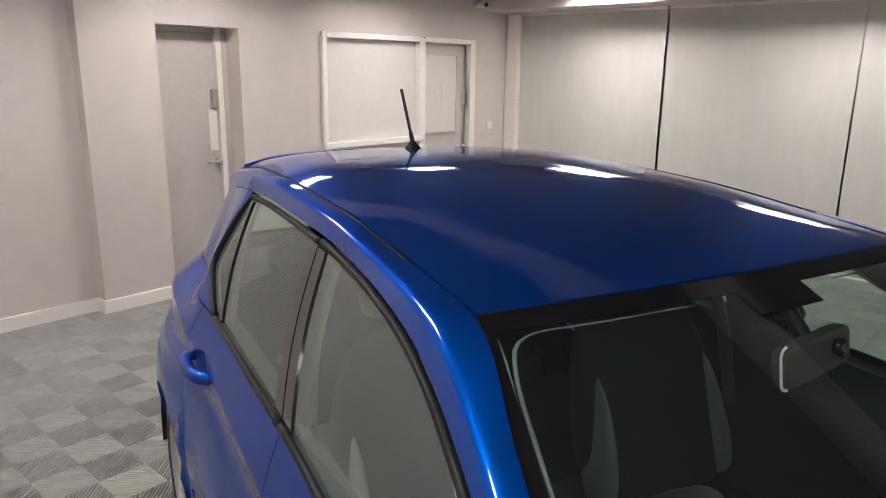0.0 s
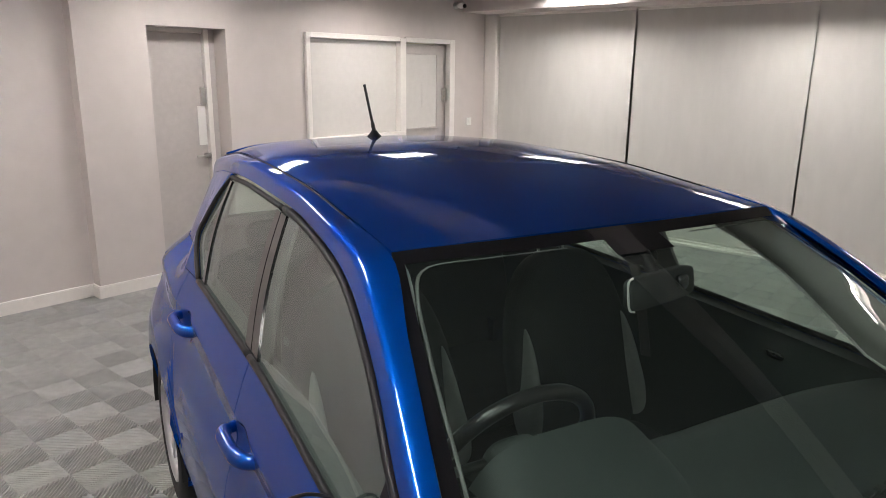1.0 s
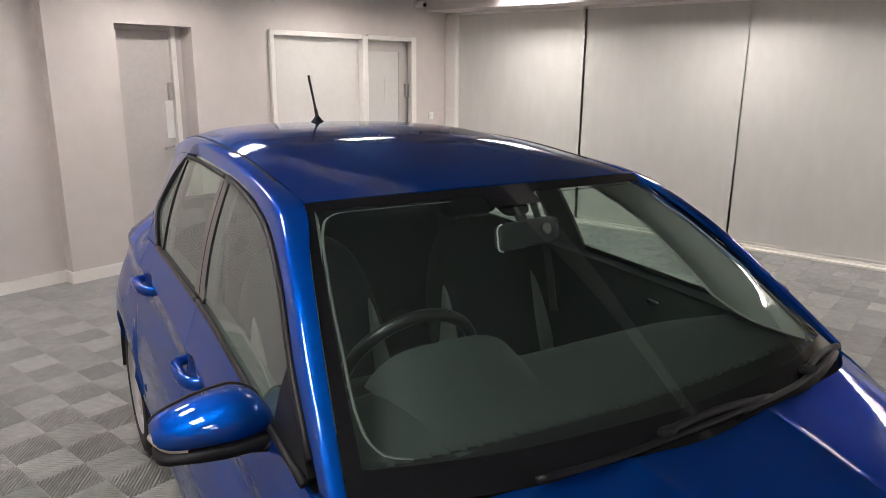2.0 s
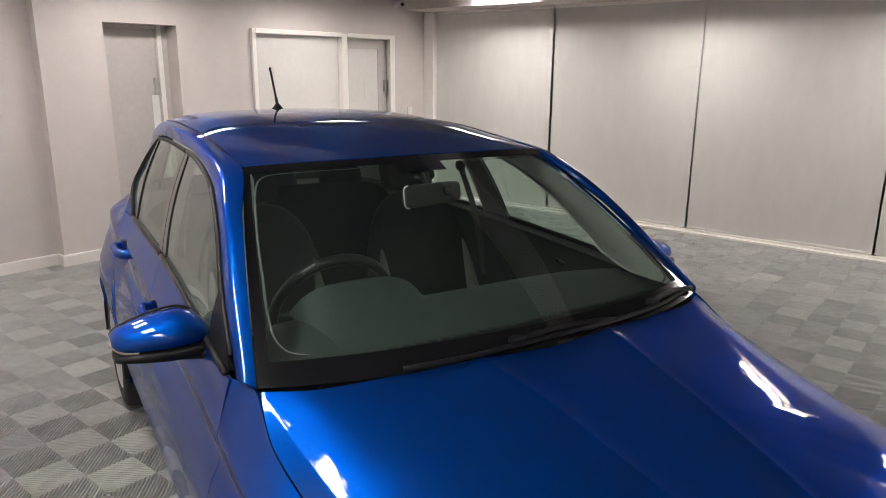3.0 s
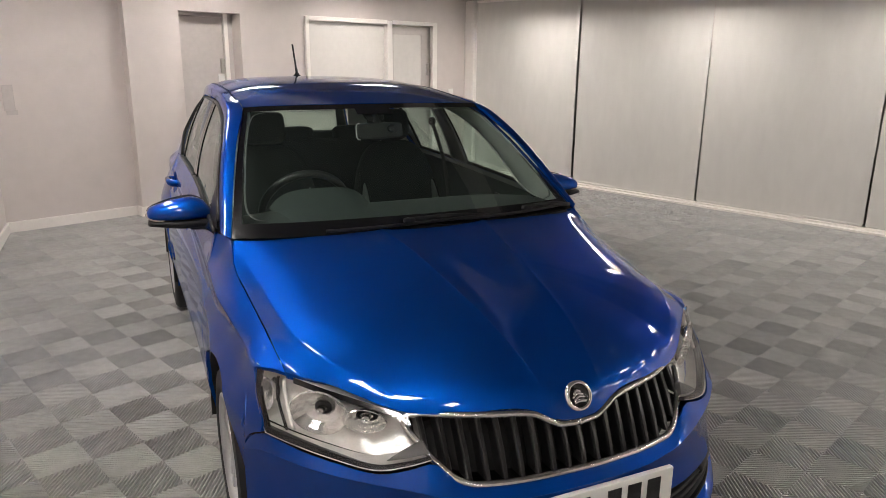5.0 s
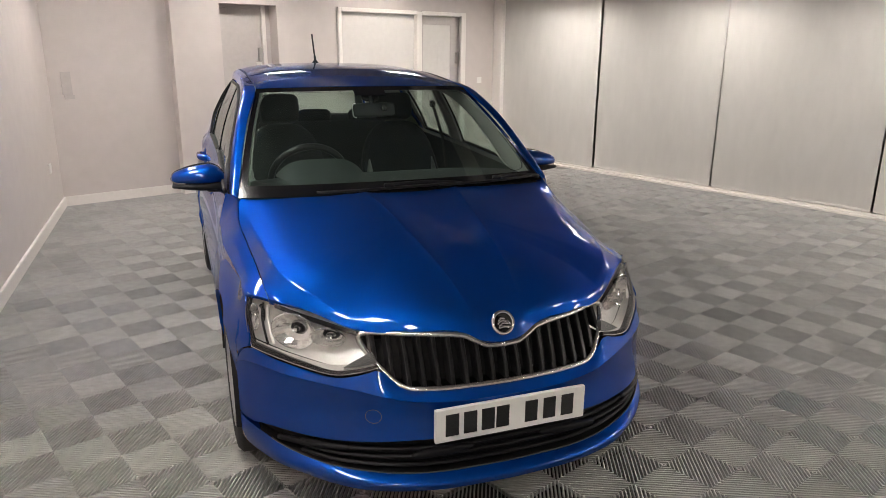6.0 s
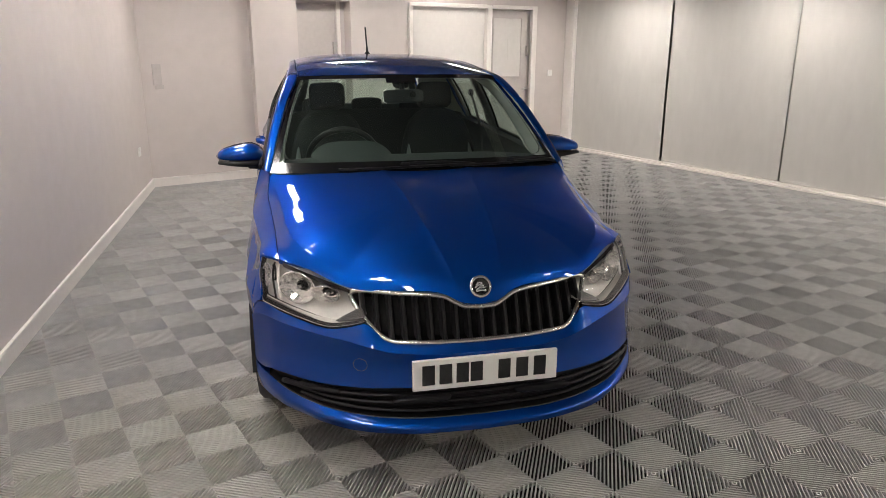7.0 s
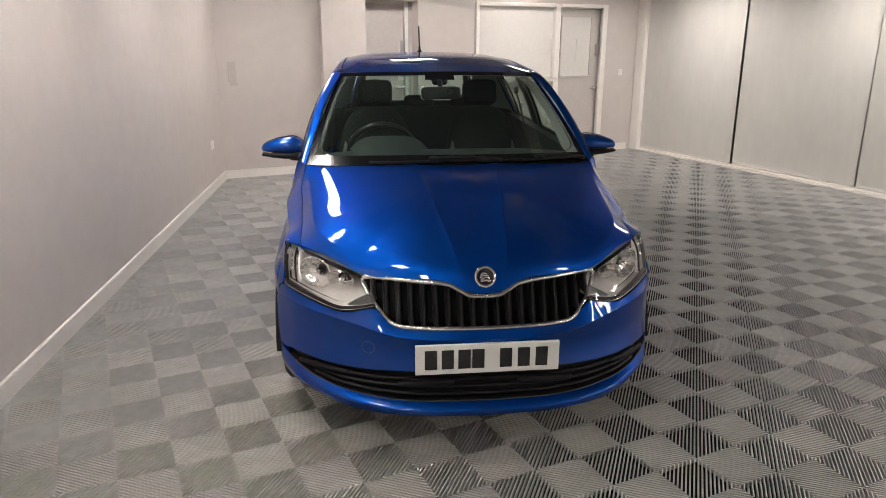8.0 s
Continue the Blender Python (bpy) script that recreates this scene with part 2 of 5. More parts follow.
def sheet(name, f, nu, nv, material, parent, gap=0.0018, flange=0.012, sides=(-1, 1), label="", centre=(0, 2.0, 0.6), thick=0.0):
    """Panels from a surface of the car's half, one for each side: edges set back by gap and turned in by flange."""
    made = []
    a = f(np.array([0.0, 0.5, 1.0]), np.array([0.5, 0.5, 0.5]))
    b = f(np.array([0.5, 0.5, 0.5]), np.array([0.0, 0.5, 1.0]))
    lu = max(np.linalg.norm(np.diff(a, axis=0), axis=1).sum(), 0.02)
    lv = max(np.linalg.norm(np.diff(b, axis=0), axis=1).sum(), 0.02)
    us, vs = np.linspace(gap / lu, 1 - gap / lu, nu), np.linspace(gap / lv, 1 - gap / lv, nv)
    uu, vv = np.meshgrid(us, vs, indexing="ij")
    p = f(uu, vv)
    du, dv = np.gradient(p, axis=0), np.gradient(p, axis=1)
    nrm = np.cross(du, dv)
    nrm /= np.maximum(np.linalg.norm(nrm, axis=-1, keepdims=True), 1e-9)
    turn = np.sign((nrm * (p - np.array(centre))).sum(-1).sum()) or 1
    nrm *= turn
    ring = [(i, 0) for i in range(nu)] + [(nu - 1, j) for j in range(1, nv)] + [(i, nv - 1) for i in range(nu - 2, -1, -1)] + [(0, j) for j in range(nv - 2, 0, -1)]
    for side in sides:
        s = np.array([side, 1, 1])
        verts = list((p * s).reshape(-1, 3))
        faces = [(i * nv + j, (i + 1) * nv + j, (i + 1) * nv + j + 1, i * nv + j + 1) for i in range(nu - 1) for j in range(nv - 1)]
        if flange:
            base = len(verts)
            for i, j in ring:
                verts.append(p[i, j] * s)
                verts.append((p[i, j] - nrm[i, j] * flange) * s)
            for k in range(len(ring)):
                q = (k + 1) % len(ring)
                faces.append((base + 2 * k, base + 2 * q, base + 2 * q + 1, base + 2 * k + 1))
        if turn * side < 0:
            faces = [fc[::-1] for fc in faces]
        ob = mesh_object(name, verts, faces, material, parent, True, label)
        made.append(ob)
    return made if len(made) > 1 else made[0]


def tube(name, pts, radius, material, parent, label="", steps=40, around=8, closed=False, flat=1.0, up=(0, 0, 1)):
    """A rod along a smooth curve; flat squeezes its section along up."""
    c = curve(*pts)(np.linspace(0, 1, steps))
    t = np.gradient(c, axis=0)
    t /= np.linalg.norm(t, axis=1, keepdims=True)
    side = np.cross(t, np.array(up, float))
    side /= np.maximum(np.linalg.norm(side, axis=1, keepdims=True), 1e-6)
    top = np.cross(side, t)
    ang = np.linspace(0, 2 * np.pi, around, endpoint=False)
    r = np.broadcast_to(np.asarray(radius, float), (steps,))
    verts = (c[:, None] + r[:, None, None] * (np.cos(ang)[None, :, None] * side[:, None] + flat * np.sin(ang)[None, :, None] * top[:, None])).reshape(-1, 3)
    faces = [(i * around + k, i * around + (k + 1) % around, (i + 1) * around + (k + 1) % around, (i + 1) * around + k) for i in range(steps - 1) for k in range(around)]
    faces += [tuple(range(around))[::-1], tuple(range((steps - 1) * around, steps * around))]
    return mesh_object(name, verts, faces, material, parent, True, label)


def lathe(name, profile, material, parent, m, label="", around=48, smooth=True):
    """A body of revolution about x: profile of (x, radius)."""
    ang = np.linspace(0, 2 * np.pi, around, endpoint=False)
    verts = [m @ Vector((x, r * math.cos(a), r * math.sin(a))) for x, r in profile for a in ang]
    n = len(profile)
    faces = [(i * around + k, i * around + (k + 1) % around, (i + 1) * around + (k + 1) % around, (i + 1) * around + k) for i in range(n - 1) for k in range(around)]
    return mesh_object(name, verts, faces, material, parent, smooth, label)


def blob(name, centre, half, power, material, parent, label="", m=None, nu=32, nv=18, bend=None):
    """A rounded box (superellipsoid) for cushions and housings."""
    verts, faces = [], []
    sp = lambda x: math.copysign(abs(x) ** power, x)
    for i in range(nv + 1):
        b = math.pi * (i / nv - 0.5)
        for k in range(nu):
            a = 2 * math.pi * k / nu
            v = Vector((half[0] * sp(math.cos(b)) * sp(math.cos(a)), half[1] * sp(math.cos(b)) * sp(math.sin(a)), half[2] * sp(math.sin(b))))
            if bend:
                v = bend(v)
            if m is not None:
                v = m @ v
            verts.append(v + Vector(centre))
    for i in range(nv):
        for k in range(nu):
            faces.append((i * nu + k, i * nu + (k + 1) % nu, (i + 1) * nu + (k + 1) % nu, (i + 1) * nu + k))
    return mesh_object(name, verts, faces, material, parent, True, label)


# ---- the room ----
CAR_TURN = 0.95
LEFT_M = Matrix.Rotation(radians(CAR_TURN), 4, "Z")   # the side wall runs along the car


def room(u, v, z=0.0):
    return RU * u + RV * v + Vector((0, 0, z))


def slab(name, corners, z0, z1, material, label):
    bm = bmesh.new()
    low = [bm.verts.new((x, y, z0)) for x, y in corners]
    high = [bm.verts.new((x, y, z1)) for x, y in corners]
    bm.faces.new(low[::-1]), bm.faces.new(high)
    for k in range(len(corners)):
        q = (k + 1) % len(corners)
        bm.faces.new((low[k], low[q], high[q], high[k]))
    return tagged(part(name, bm, material, None), label, kind="structure")


CORNERS = [(-2.13, 5.93), tuple(room(6.60, 6.50)[:2]), tuple(room(6.60, -4.80)[:2]), (-2.05, -5.90)]
floor = slab("floor", CORNERS, -0.16, -0.0195, SLAB, "dark slab under grey ribbed plastic floor tiles")
ceiling = slab("ceiling", CORNERS, CEILING, CEILING + 0.12, CEIL, "plain ceiling, coloured dark to keep its bounce and reflections dim")

bm = bmesh.new()
for lo, hi in (((-0.35, 6.25, 0), (1.27, 6.50, CEILING)), ((1.27, 6.14, 0), (1.80, 6.50, CEILING)), ((1.80, 6.22, 1.994), (2.51, 6.50, CEILING)),
               ((2.51, 6.22, 0), (3.33, 6.50, CEILING)), ((3.33, 6.22, 1.975), (5.37, 6.50, CEILING)), ((3.33, 6.22, 0), (4.56, 6.50, 1.05)),
               ((5.37, 6.22, 0), (6.60, 6.50, CEILING))):
    box(bm, lo, hi, 0, ROOM_M)
tagged(part("wall_back", bm, WALL, None), "warm grey painted back wall with a shallow pier", kind="structure")
tagged(boxed("wall_left", (-2.26, -6.0, 0), (-2.025, 6.3, CEILING), WALL, m=LEFT_M), "warm grey painted plaster side wall", kind="structure")
tagged(boxed("wall_front", (-5.0, -4.80, 0), (6.60, -4.60, CEILING), WALL, m=ROOM_M), "plain grey painted wall", kind="structure")
tagged(boxed("wall_right", (6.40, -4.6, 0), (6.60, 6.22, CEILING), WALL, m=ROOM_M), "plain wall behind the hanging blinds", kind="structure")
tagged(boxed("bulkhead", (5.53, -4.6, 2.315), (6.40, 6.22, CEILING), WALL, m=ROOM_M), "painted boxed-in bulkhead over the blinds", kind="structure")

tagged(boxed("trim", (5.925, 6.045, 0), (6.09, 6.218, 2.313), TRIM, None, 0.02, ROOM_M), "white painted jamb beside the blinds", kind="structure")

tagged(boxed("ceiling_beam", (1.53, -3.9, 2.36), (1.71, 6.2, CEILING - 0.002), TRIM, None, 0.006, ROOM_M), "pale boxed-in duct along the ceiling", kind="structure")

# skirting
bm = bmesh.new()
H = 0.095


def skirting(lo, hi, m):
    box(bm, (*lo, 0.0), (*hi, H - 0.012), 0, m)
    box(bm, (*lo, H - 0.012), (*hi, H), 0.005, m)


skirting((0.05, 6.232), (1.252, 6.25), ROOM_M)
skirting((1.252, 6.122), (1.27, 6.25), ROOM_M)
skirting((1.27, 6.122), (1.80, 6.14), ROOM_M)
skirting((2.52, 6.202), (4.50, 6.22), ROOM_M)
skirting((5.43, 6.202), (5.868, 6.22), ROOM_M)
skirting((-2.025, -5.6), (-2.006, 6.0), LEFT_M)
tagged(part("baseboard", bm, TRIM, None), "white gloss painted skirting board", kind="structure")

# plain door in its recess
door = tagged(empty("door_1"), "grey painted door with a keypad lock in a deep recess", "door", kind="structure")
boxed("leaf", (1.70, 6.41, 0.01), (2.395, 6.45, 1.955), DOORPAINT, door, 0.003, ROOM_M)
boxed("frame", (2.40, 6.375, 0.0), (2.445, 6.47, 1.994), TRIM, door, 0.004, ROOM_M)
boxed("lining", (2.445, 6.40, 0.0), (2.508, 6.47, 1.994), DOORPAINT, door, 0.002, ROOM_M)
boxed("head", (1.70, 6.385, 1.957), (2.40, 6.47, 1.994), DOORPAINT, door, 0.004, ROOM_M)
boxed("lock", (2.345, 6.375, 1.385), (2.392, 6.41, 1.53), STEEL, door, 0.008, ROOM_M, "steel keypad lock")
boxed("push_plate", (2.318, 6.405, 1.05), (2.390, 6.41, 1.375), WHITEPLASTIC, door, 0.001, ROOM_M, "pale push plate")
lathe("handle", [(0, 0.0), (0, 0.011), (0.12, 0.010), (0.125, 0)], STEEL, door, ROOM_M @ pose(2.26, 6.36, 0.962), "steel lever handle", 12)
lathe("rose", [(0, 0.0), (0, 0.024), (0.05, 0.024), (0.05, 0)], STEEL, door, ROOM_M @ pose(2.372, 6.36, 0.962, 0, 0, 90), "", 16)

# internal window and half-glazed door in one white casing
win = tagged(empty("window_1"), "white framed internal window with an obscured pane", "window", kind="structure")
for nm, lo, hi in (("frame", (3.305, 6.185, 1.02), (3.352, 6.30, 2.01)), ("frame", (3.352, 6.185, 1.963), (4.507, 6.30, 2.01)), ("sill", (3.305, 6.17, 1.005), (4.565, 6.30, 1.055)),
                   ("mullion", (4.507, 6.185, 0.0), (4.590, 6.32, 2.0))):
    boxed(nm, lo, hi, TRIM, win, 0.006, ROOM_M)
boxed("pane", (3.352, 6.255, 1.055), (4.507, 6.265, 1.963), FROST, win, 0, ROOM_M)
door2 = tagged(empty("door_2"), "grey painted door with a papered-over glazed upper half", "door", kind="structure")
boxed("leaf", (4.61, 6.29, 0.01), (5.328, 6.33, 1.955), DOORPAINT, door2, 0.003, ROOM_M)
boxed("frame", (5.285, 6.185, 0.0), (5.368, 6.214, 2.01), TRIM, door2, 0.006, ROOM_M)
boxed("jamb", (5.333, 6.214, 0.0), (5.385, 6.34, 2.0), TRIM, door2, 0.002, ROOM_M)
boxed("head", (4.590, 6.185, 1.963), (5.285, 6.34, 2.01), TRIM, door2, 0.006, ROOM_M)
boxed("pane", (4.675, 6.278, 1.07), (5.155, 6.29, 1.845), FROST, door2, 0.002, ROOM_M, "white papered glass panel")
for nm, lo, hi in (("bead", (4.655, 6.27, 1.845), (5.175, 6.29, 1.865)), ("bead", (4.655, 6.27, 1.05), (5.175, 6.29, 1.07)), ("bead", (4.655, 6.27, 1.07), (4.675, 6.29, 1.845)), ("bead", (5.155, 6.27, 1.07), (5.175, 6.29, 1.845))):
    boxed(nm, lo, hi, DOORPAINT, door2, 0.002, ROOM_M)
boxed("notice", (4.925, 6.274, 1.28), (5.07, 6.2775, 1.56), FROST, door2, 0, ROOM_M, "blank white paper notice")
boxed("lock", (5.255, 6.245, 1.34), (5.300, 6.29, 1.49), STEEL, door2, 0.008, ROOM_M, "steel keypad lock")
lathe("handle", [(0, 0), (0, 0.010), (0.11, 0.010), (0.112, 0)], STEEL, door2, ROOM_M @ pose(5.170, 6.235, 0.893), "steel lever handle", 12)
lathe("rose", [(0, 0), (0, 0.024), (0.055, 0.024), (0.055, 0)], STEEL, door2, ROOM_M @ pose(5.273, 6.235, 0.893, 0, 0, 90), "", 16)

# small fittings on the walls
sw = tagged(empty("light_switch", ROOM_M @ pose(5.662, 6.22, 1.107)), "white plastic wall switch by the glazed door", "switch")
boxed("plate", (-0.043, -0.010, -0.043), (0.043, 0.0, 0.043), WHITEPLASTIC, sw, 0.003)
boxed("rocker", (-0.012, -0.015, -0.022), (0.012, -0.010, 0.022), WHITEPLASTIC, sw, 0.002)
so = tagged(empty("wall_socket", LEFT_M @ pose(-2.025, 5.32, 0.47)), "white plastic socket on the side wall", "socket")
boxed("plate", (0.0, -0.05, -0.043), (0.012, 0.05, 0.043), WHITEPLASTIC, so, 0.003)
boxed("switch", (0.012, 0.01, 0.01), (0.017, 0.03, 0.03), WHITEPLASTIC, so, 0.001)
# two thin plates in darker paint imitate a soft shadowy smudge
wb = tagged(empty("wall_smudge", ROOM_M @ pose(0.249, 6.25, 1.19)), "thin grey plates standing in for a dark smudge on the wall", "box")
boxed("upper_patch", (-0.045, -0.014, -0.11), (0.045, 0.0, 0.11), DOORPAINT, wb, 0.006)
boxed("foot", (-0.03, -0.012, -0.15), (0.06, 0.0, -0.11), DOORPAINT, wb, 0.004)
cc = tagged(empty("security_camera", ROOM_M @ pose(5.40, 6.22, 2.375)), "small white ball security camera on a wall bracket", "camera")
lathe("bracket", [(0, 0), (0, 0.038), (0.02, 0.038), (0.03, 0.02), (0.055, 0.018), (0.055, 0)], WHITEPLASTIC, cc, pose(0, 0, 0, 0, 0, -90), "", 24)
blob("body", (0, -0.085, 0.0), (0.036, 0.05, 0.036), 0.9, WHITEPLASTIC, cc, nu=24, nv=14)
lathe("lens", [(0, 0), (0, 0.022), (0.02, 0.022), (0.02, 0)], GLOSSBLACK, cc, pose(0, -0.122, -0.01, 0, 0, -90), "dark lens", 20)


# ---- blinds ----
def blind(v1, v0, off, seed):
    """One hanging panel from v0 to v1: a slack cloth with a bar at the foot and a rail at the head."""
    rnd = random.Random(seed)
    top = tagged(empty("window_blind"), "grey cloth blind panel hanging closed to the floor", "blind", "blinds along the wall")
    nu, nv = 40, 24
    ph = [rnd.uniform(0, 6.3) for _ in range(4)]
    verts, faces = [], []
    for layer in (0, 1):
        for i in range(nu + 1):
            s = i / nu
            for j in range(nv + 1):
                h = j / nv
                curl = -0.035 * math.exp(-s / 0.03) * (0.4 + 0.6 * h) - 0.02 * math.exp(-(1 - s) / 0.03)
                wave = 0.006 * math.sin(5 * s + ph[0]) + 0.004 * math.sin(11 * s + 2 * h + ph[1]) * (1 - 0.6 * h) + 0.010 * math.exp(-((s - 0.16 - 0.02 * h) / 0.05) ** 2) * h
                u = 6.0 + off + wave + curl * (1 if layer == 0 else 1) + 0.002 * layer
                verts.append(room(u, v0 + (v1 - v0) * (s + (0.012 * (1 - h) - 0.006) * (1 - s)), 0.055 + 2.235 * h))
    n1 = (nu + 1) * (nv + 1)
    for layer in (0, 1):
        for i in range(nu):
            for j in range(nv):
                a = layer * n1 + i * (nv + 1) + j
                q = (a, a + nv + 1, a + nv + 2, a + 1)
                faces.append(q if layer else q[::-1])
    mesh_object("cloth", verts, faces, BLIND, top)
    boxed("foot_bar", (5.992 + off, v0 + 0.02, 0.048), (6.012 + off, v1 - 0.02, 0.072), BLIND, top, 0.004, ROOM_M)
    boxed("head_rail", (5.965 + off, v0, 2.285), (6.03 + off, v1, 2.314), TRIM, top, 0.004, ROOM_M)
    return top


for k, (v1, v0) in enumerate(((6.04, 4.346), (4.332, 2.673), (2.657, 0.976), (0.964, -0.70), (-0.73, -2.42), (-2.45, -4.15))):
    blind(v1, v0, 0.012 * (k % 2), 11 + k)
bm = bmesh.new()
box(bm, (5.93, -4.6, 0.0), (6.06, 6.215, 0.022), 0.004, ROOM_M)
box(bm, (5.985, -4.6, 0.022), (6.045, 6.215, 0.044), 0.004, ROOM_M)
tagged(part("floor_trim", bm, TRIM, None), "white rail along the floor below the blinds", kind="structure")


# ---- ceiling lights ----
def light_panel(u, v, turn=0.0, half=0.30):
    """A recessed panel, along u before it is turned."""
    top = tagged(empty("ceiling_light", ROOM_M @ pose(u, v, CEILING, 0, 0, turn)), "unseen oblong white LED ceiling panel, lit, its rim deepened to narrow the light", "light", "LED panels along the ceiling's edges")
    # rim made 5 cm deep to keep light off the wall tops
    bm = bmesh.new()
    for lo, hi in (((-half, -0.15, -0.05), (half, -0.13, 0.0)), ((-half, 0.13, -0.05), (half, 0.15, 0.0)), ((-half, -0.13, -0.05), (0.02 - half, 0.13, 0.0)), ((half - 0.02, -0.13, -0.05), (half, 0.13, 0.0))):
        box(bm, lo, hi)
    part("frame", bm, WHITEPLASTIC, top)
    boxed("diffuser", (0.02 - half, -0.13, -0.009), (half - 0.02, 0.13, -0.002), LAMP, top)
    return top


for u in (2.10, 3.85):
    light_panel(u, 5.48)
for v in (4.70, 2.65, 0.60, -1.45, -3.50):
    light_panel(5.37, v, 90, 0.38)
# two unseen front rows, added to brighten the floor at the front right
for u in (1.6, 3.2, 4.8):
    light_panel(u, -4.2)
for u in (2.5, 4.1):
    light_panel(u, -2.2)
for y in (4.90, 3.15, 1.40, -0.35, -2.10, -3.85):
    p = ROOM_M.inverted() @ (LEFT_M @ Vector((-1.25, y, 0)))
    light_panel(p.x, p.y, 90 + CAR_TURN - math.degrees(ROOM))


# ---- the car: surfaces of one half, x to the side, y to the back ----
car = tagged(empty("car", pose(0, 0, 0, 0, 0, CAR_TURN)), "metallic blue five-door hatchback parked on the tiles", "car")

WIDTH = pchip([0.25, 0.37, 0.45, 0.6, 0.81, 1.15, 1.6, 2.2, 2.8, 3.28, 3.55, 3.72, 3.84, 3.90], [0.70, 0.757, 0.787, 0.818, 0.833, 0.822, 0.816, 0.815, 0.815, 0.836, 0.820, 0.775, 0.70, 0.60])
SIDE = pchip([0.12, 0.22, 0.32, 0.45, 0.58, 0.68, 0.76, 0.84, 0.90, 0.95, 1.00, 1.07], [-0.075, -0.045, -0.022, -0.008, 0.0, -0.010, -0.028, -0.042, -0.055, -0.069, -0.090, -0.110])
WAIST = pchip([1.15, 1.3, 1.6, 2.11, 2.83, 3.2, 3.9], [0.958, 0.962, 0.978, 1.000, 1.012, 1.016, 1.01])
RAIL_W = pchip([1.16, 1.36, 1.56, 1.80, 2.03, 2.27, 2.65, 3.05, 3.4, 3.62, 3.9], [0.735, 0.703, 0.658, 0.615, 0.593, 0.578, 0.568, 0.552, 0.525, 0.50, 0.47])
RAIL_Z = pchip([1.16, 1.36, 1.56, 1.80, 2.03, 2.27, 2.65, 3.05, 3.4, 3.62, 3.9], [0.965, 1.10, 1.225, 1.31, 1.343, 1.357, 1.36, 1.34, 1.295, 1.25, 1.10])
AXLES, HUB, ARCH = (0.815, 3.285), 0.298, 0.348


CREASE = pchip([0.40, 0.486, 0.65, 0.78, 0.97, 1.2, 2.0, 2.83, 3.3, 3.9], [0.738, 0.744, 0.755, 0.780, 0.812, 0.838, 0.873, 0.908, 0.92, 0.92])
TUCK = pchip([0.4, 0.486, 0.65, 0.78, 0.97, 1.2], [0.020, 0.027, 0.050, 0.038, 0.010, 0.0])


def arch_z(y, low):
    out = np.full(np.shape(y), float(low))
    for ya in AXLES:
        d = ARCH ** 2 - (y - ya) ** 2
        out = np.where(d > 0, np.maximum(out, HUB + np.sqrt(np.maximum(d, 0))), out)
    return out


def rear_taper(y):
    t = np.clip((np.asarray(y, float) - 3.03) / 0.36, 0, 1)
    return t * t * (3 - 2 * t)


def flank(y, z):
    """Half width of the car's side below the windows, with its long crease."""
    y, z = np.asarray(y, float), np.asarray(z, float)
    crease = CREASE(y)
    ridge = 0.007 * np.exp(-np.abs(z - crease) / 0.028) - 0.011 * np.exp(-((z - crease + 0.068) / 0.048) ** 2)
    low = 0.006 * np.exp(-np.abs(z - 0.40) / 0.03)
    tuck = -TUCK(y) * np.clip((z - 0.60) / 0.15, 0, 1)
    tuck = tuck - rear_taper(y) * (0.9 * np.maximum(0, z - 0.93) + 0.02 * np.clip((z - 0.70) / 0.15, 0, 1))
    tuck = tuck - 0.008 * np.clip((y - 1.5) / 0.6, 0, 1) * np.clip((z - 0.84) / 0.12, 0, 1)
    return WIDTH(y) + SIDE(z) + ridge + low + tuck


def house(y, z):
    """Half width of the glasshouse side."""
    y, z = np.asarray(y, float), np.asarray(z, float)
    zw = WAIST(y)
    ww = WIDTH(y) + SIDE(zw) - 0.008 * np.clip((y - 1.5) / 0.6, 0, 1) - rear_taper(y) * (0.9 * (zw - 0.93) + 0.02)
    t = np.clip((z - zw) / np.maximum(RAIL_Z(y) - zw, 0.02), 0, 1)
    return ww + (RAIL_W(y) - ww) * t + 0.014 * (1 - rear_taper(y)) * np.sin(np.pi * t) * np.clip((RAIL_Z(y) - zw) / 0.3, 0, 1)


def side_panel(y_front, y_back, low, top=None):
    """A panel of the flank between two upright edges given as y over z."""
    def f(u, v):
        y = y_front(np.full(np.shape(u), 0.7)) * (1 - u) + y_back(np.full(np.shape(u), 0.7)) * u
        for _ in range(16):
            lo, hi = arch_z(y, low), (top or WAIST)(y)
            z = lo + (hi - lo) * v
            y = 0.5 * y + 0.5 * (y_front(z) * (1 - u) + y_back(z) * u)
        return np.stack([flank(y, z), y, z], -1)
    return f


def glass_panel(y_front, y_back, foot=0.012, head=0.022, off=-0.004):
    """A pane of the glasshouse; its upright edges are given as y over v from foot to head."""
    def f(u, v):
        y = y_front(v) * (1 - u) + y_back(v) * u
        lo, hi = WAIST(y) + foot, RAIL_Z(y) - head
        z = lo + np.maximum(hi - lo, 0.004) * v
        return np.stack([house(y, z) + off, y, z], -1)
    return f


def both(f):
    """The surface of a half, f(u, v) with v from the middle outwards, made whole."""
    def g(u, v):
        s = 2 * np.asarray(v, float) - 1
        p = f(u, np.abs(s))
        p[..., 0] *= np.where(s < 0, -1, 1)
        return p
    return g


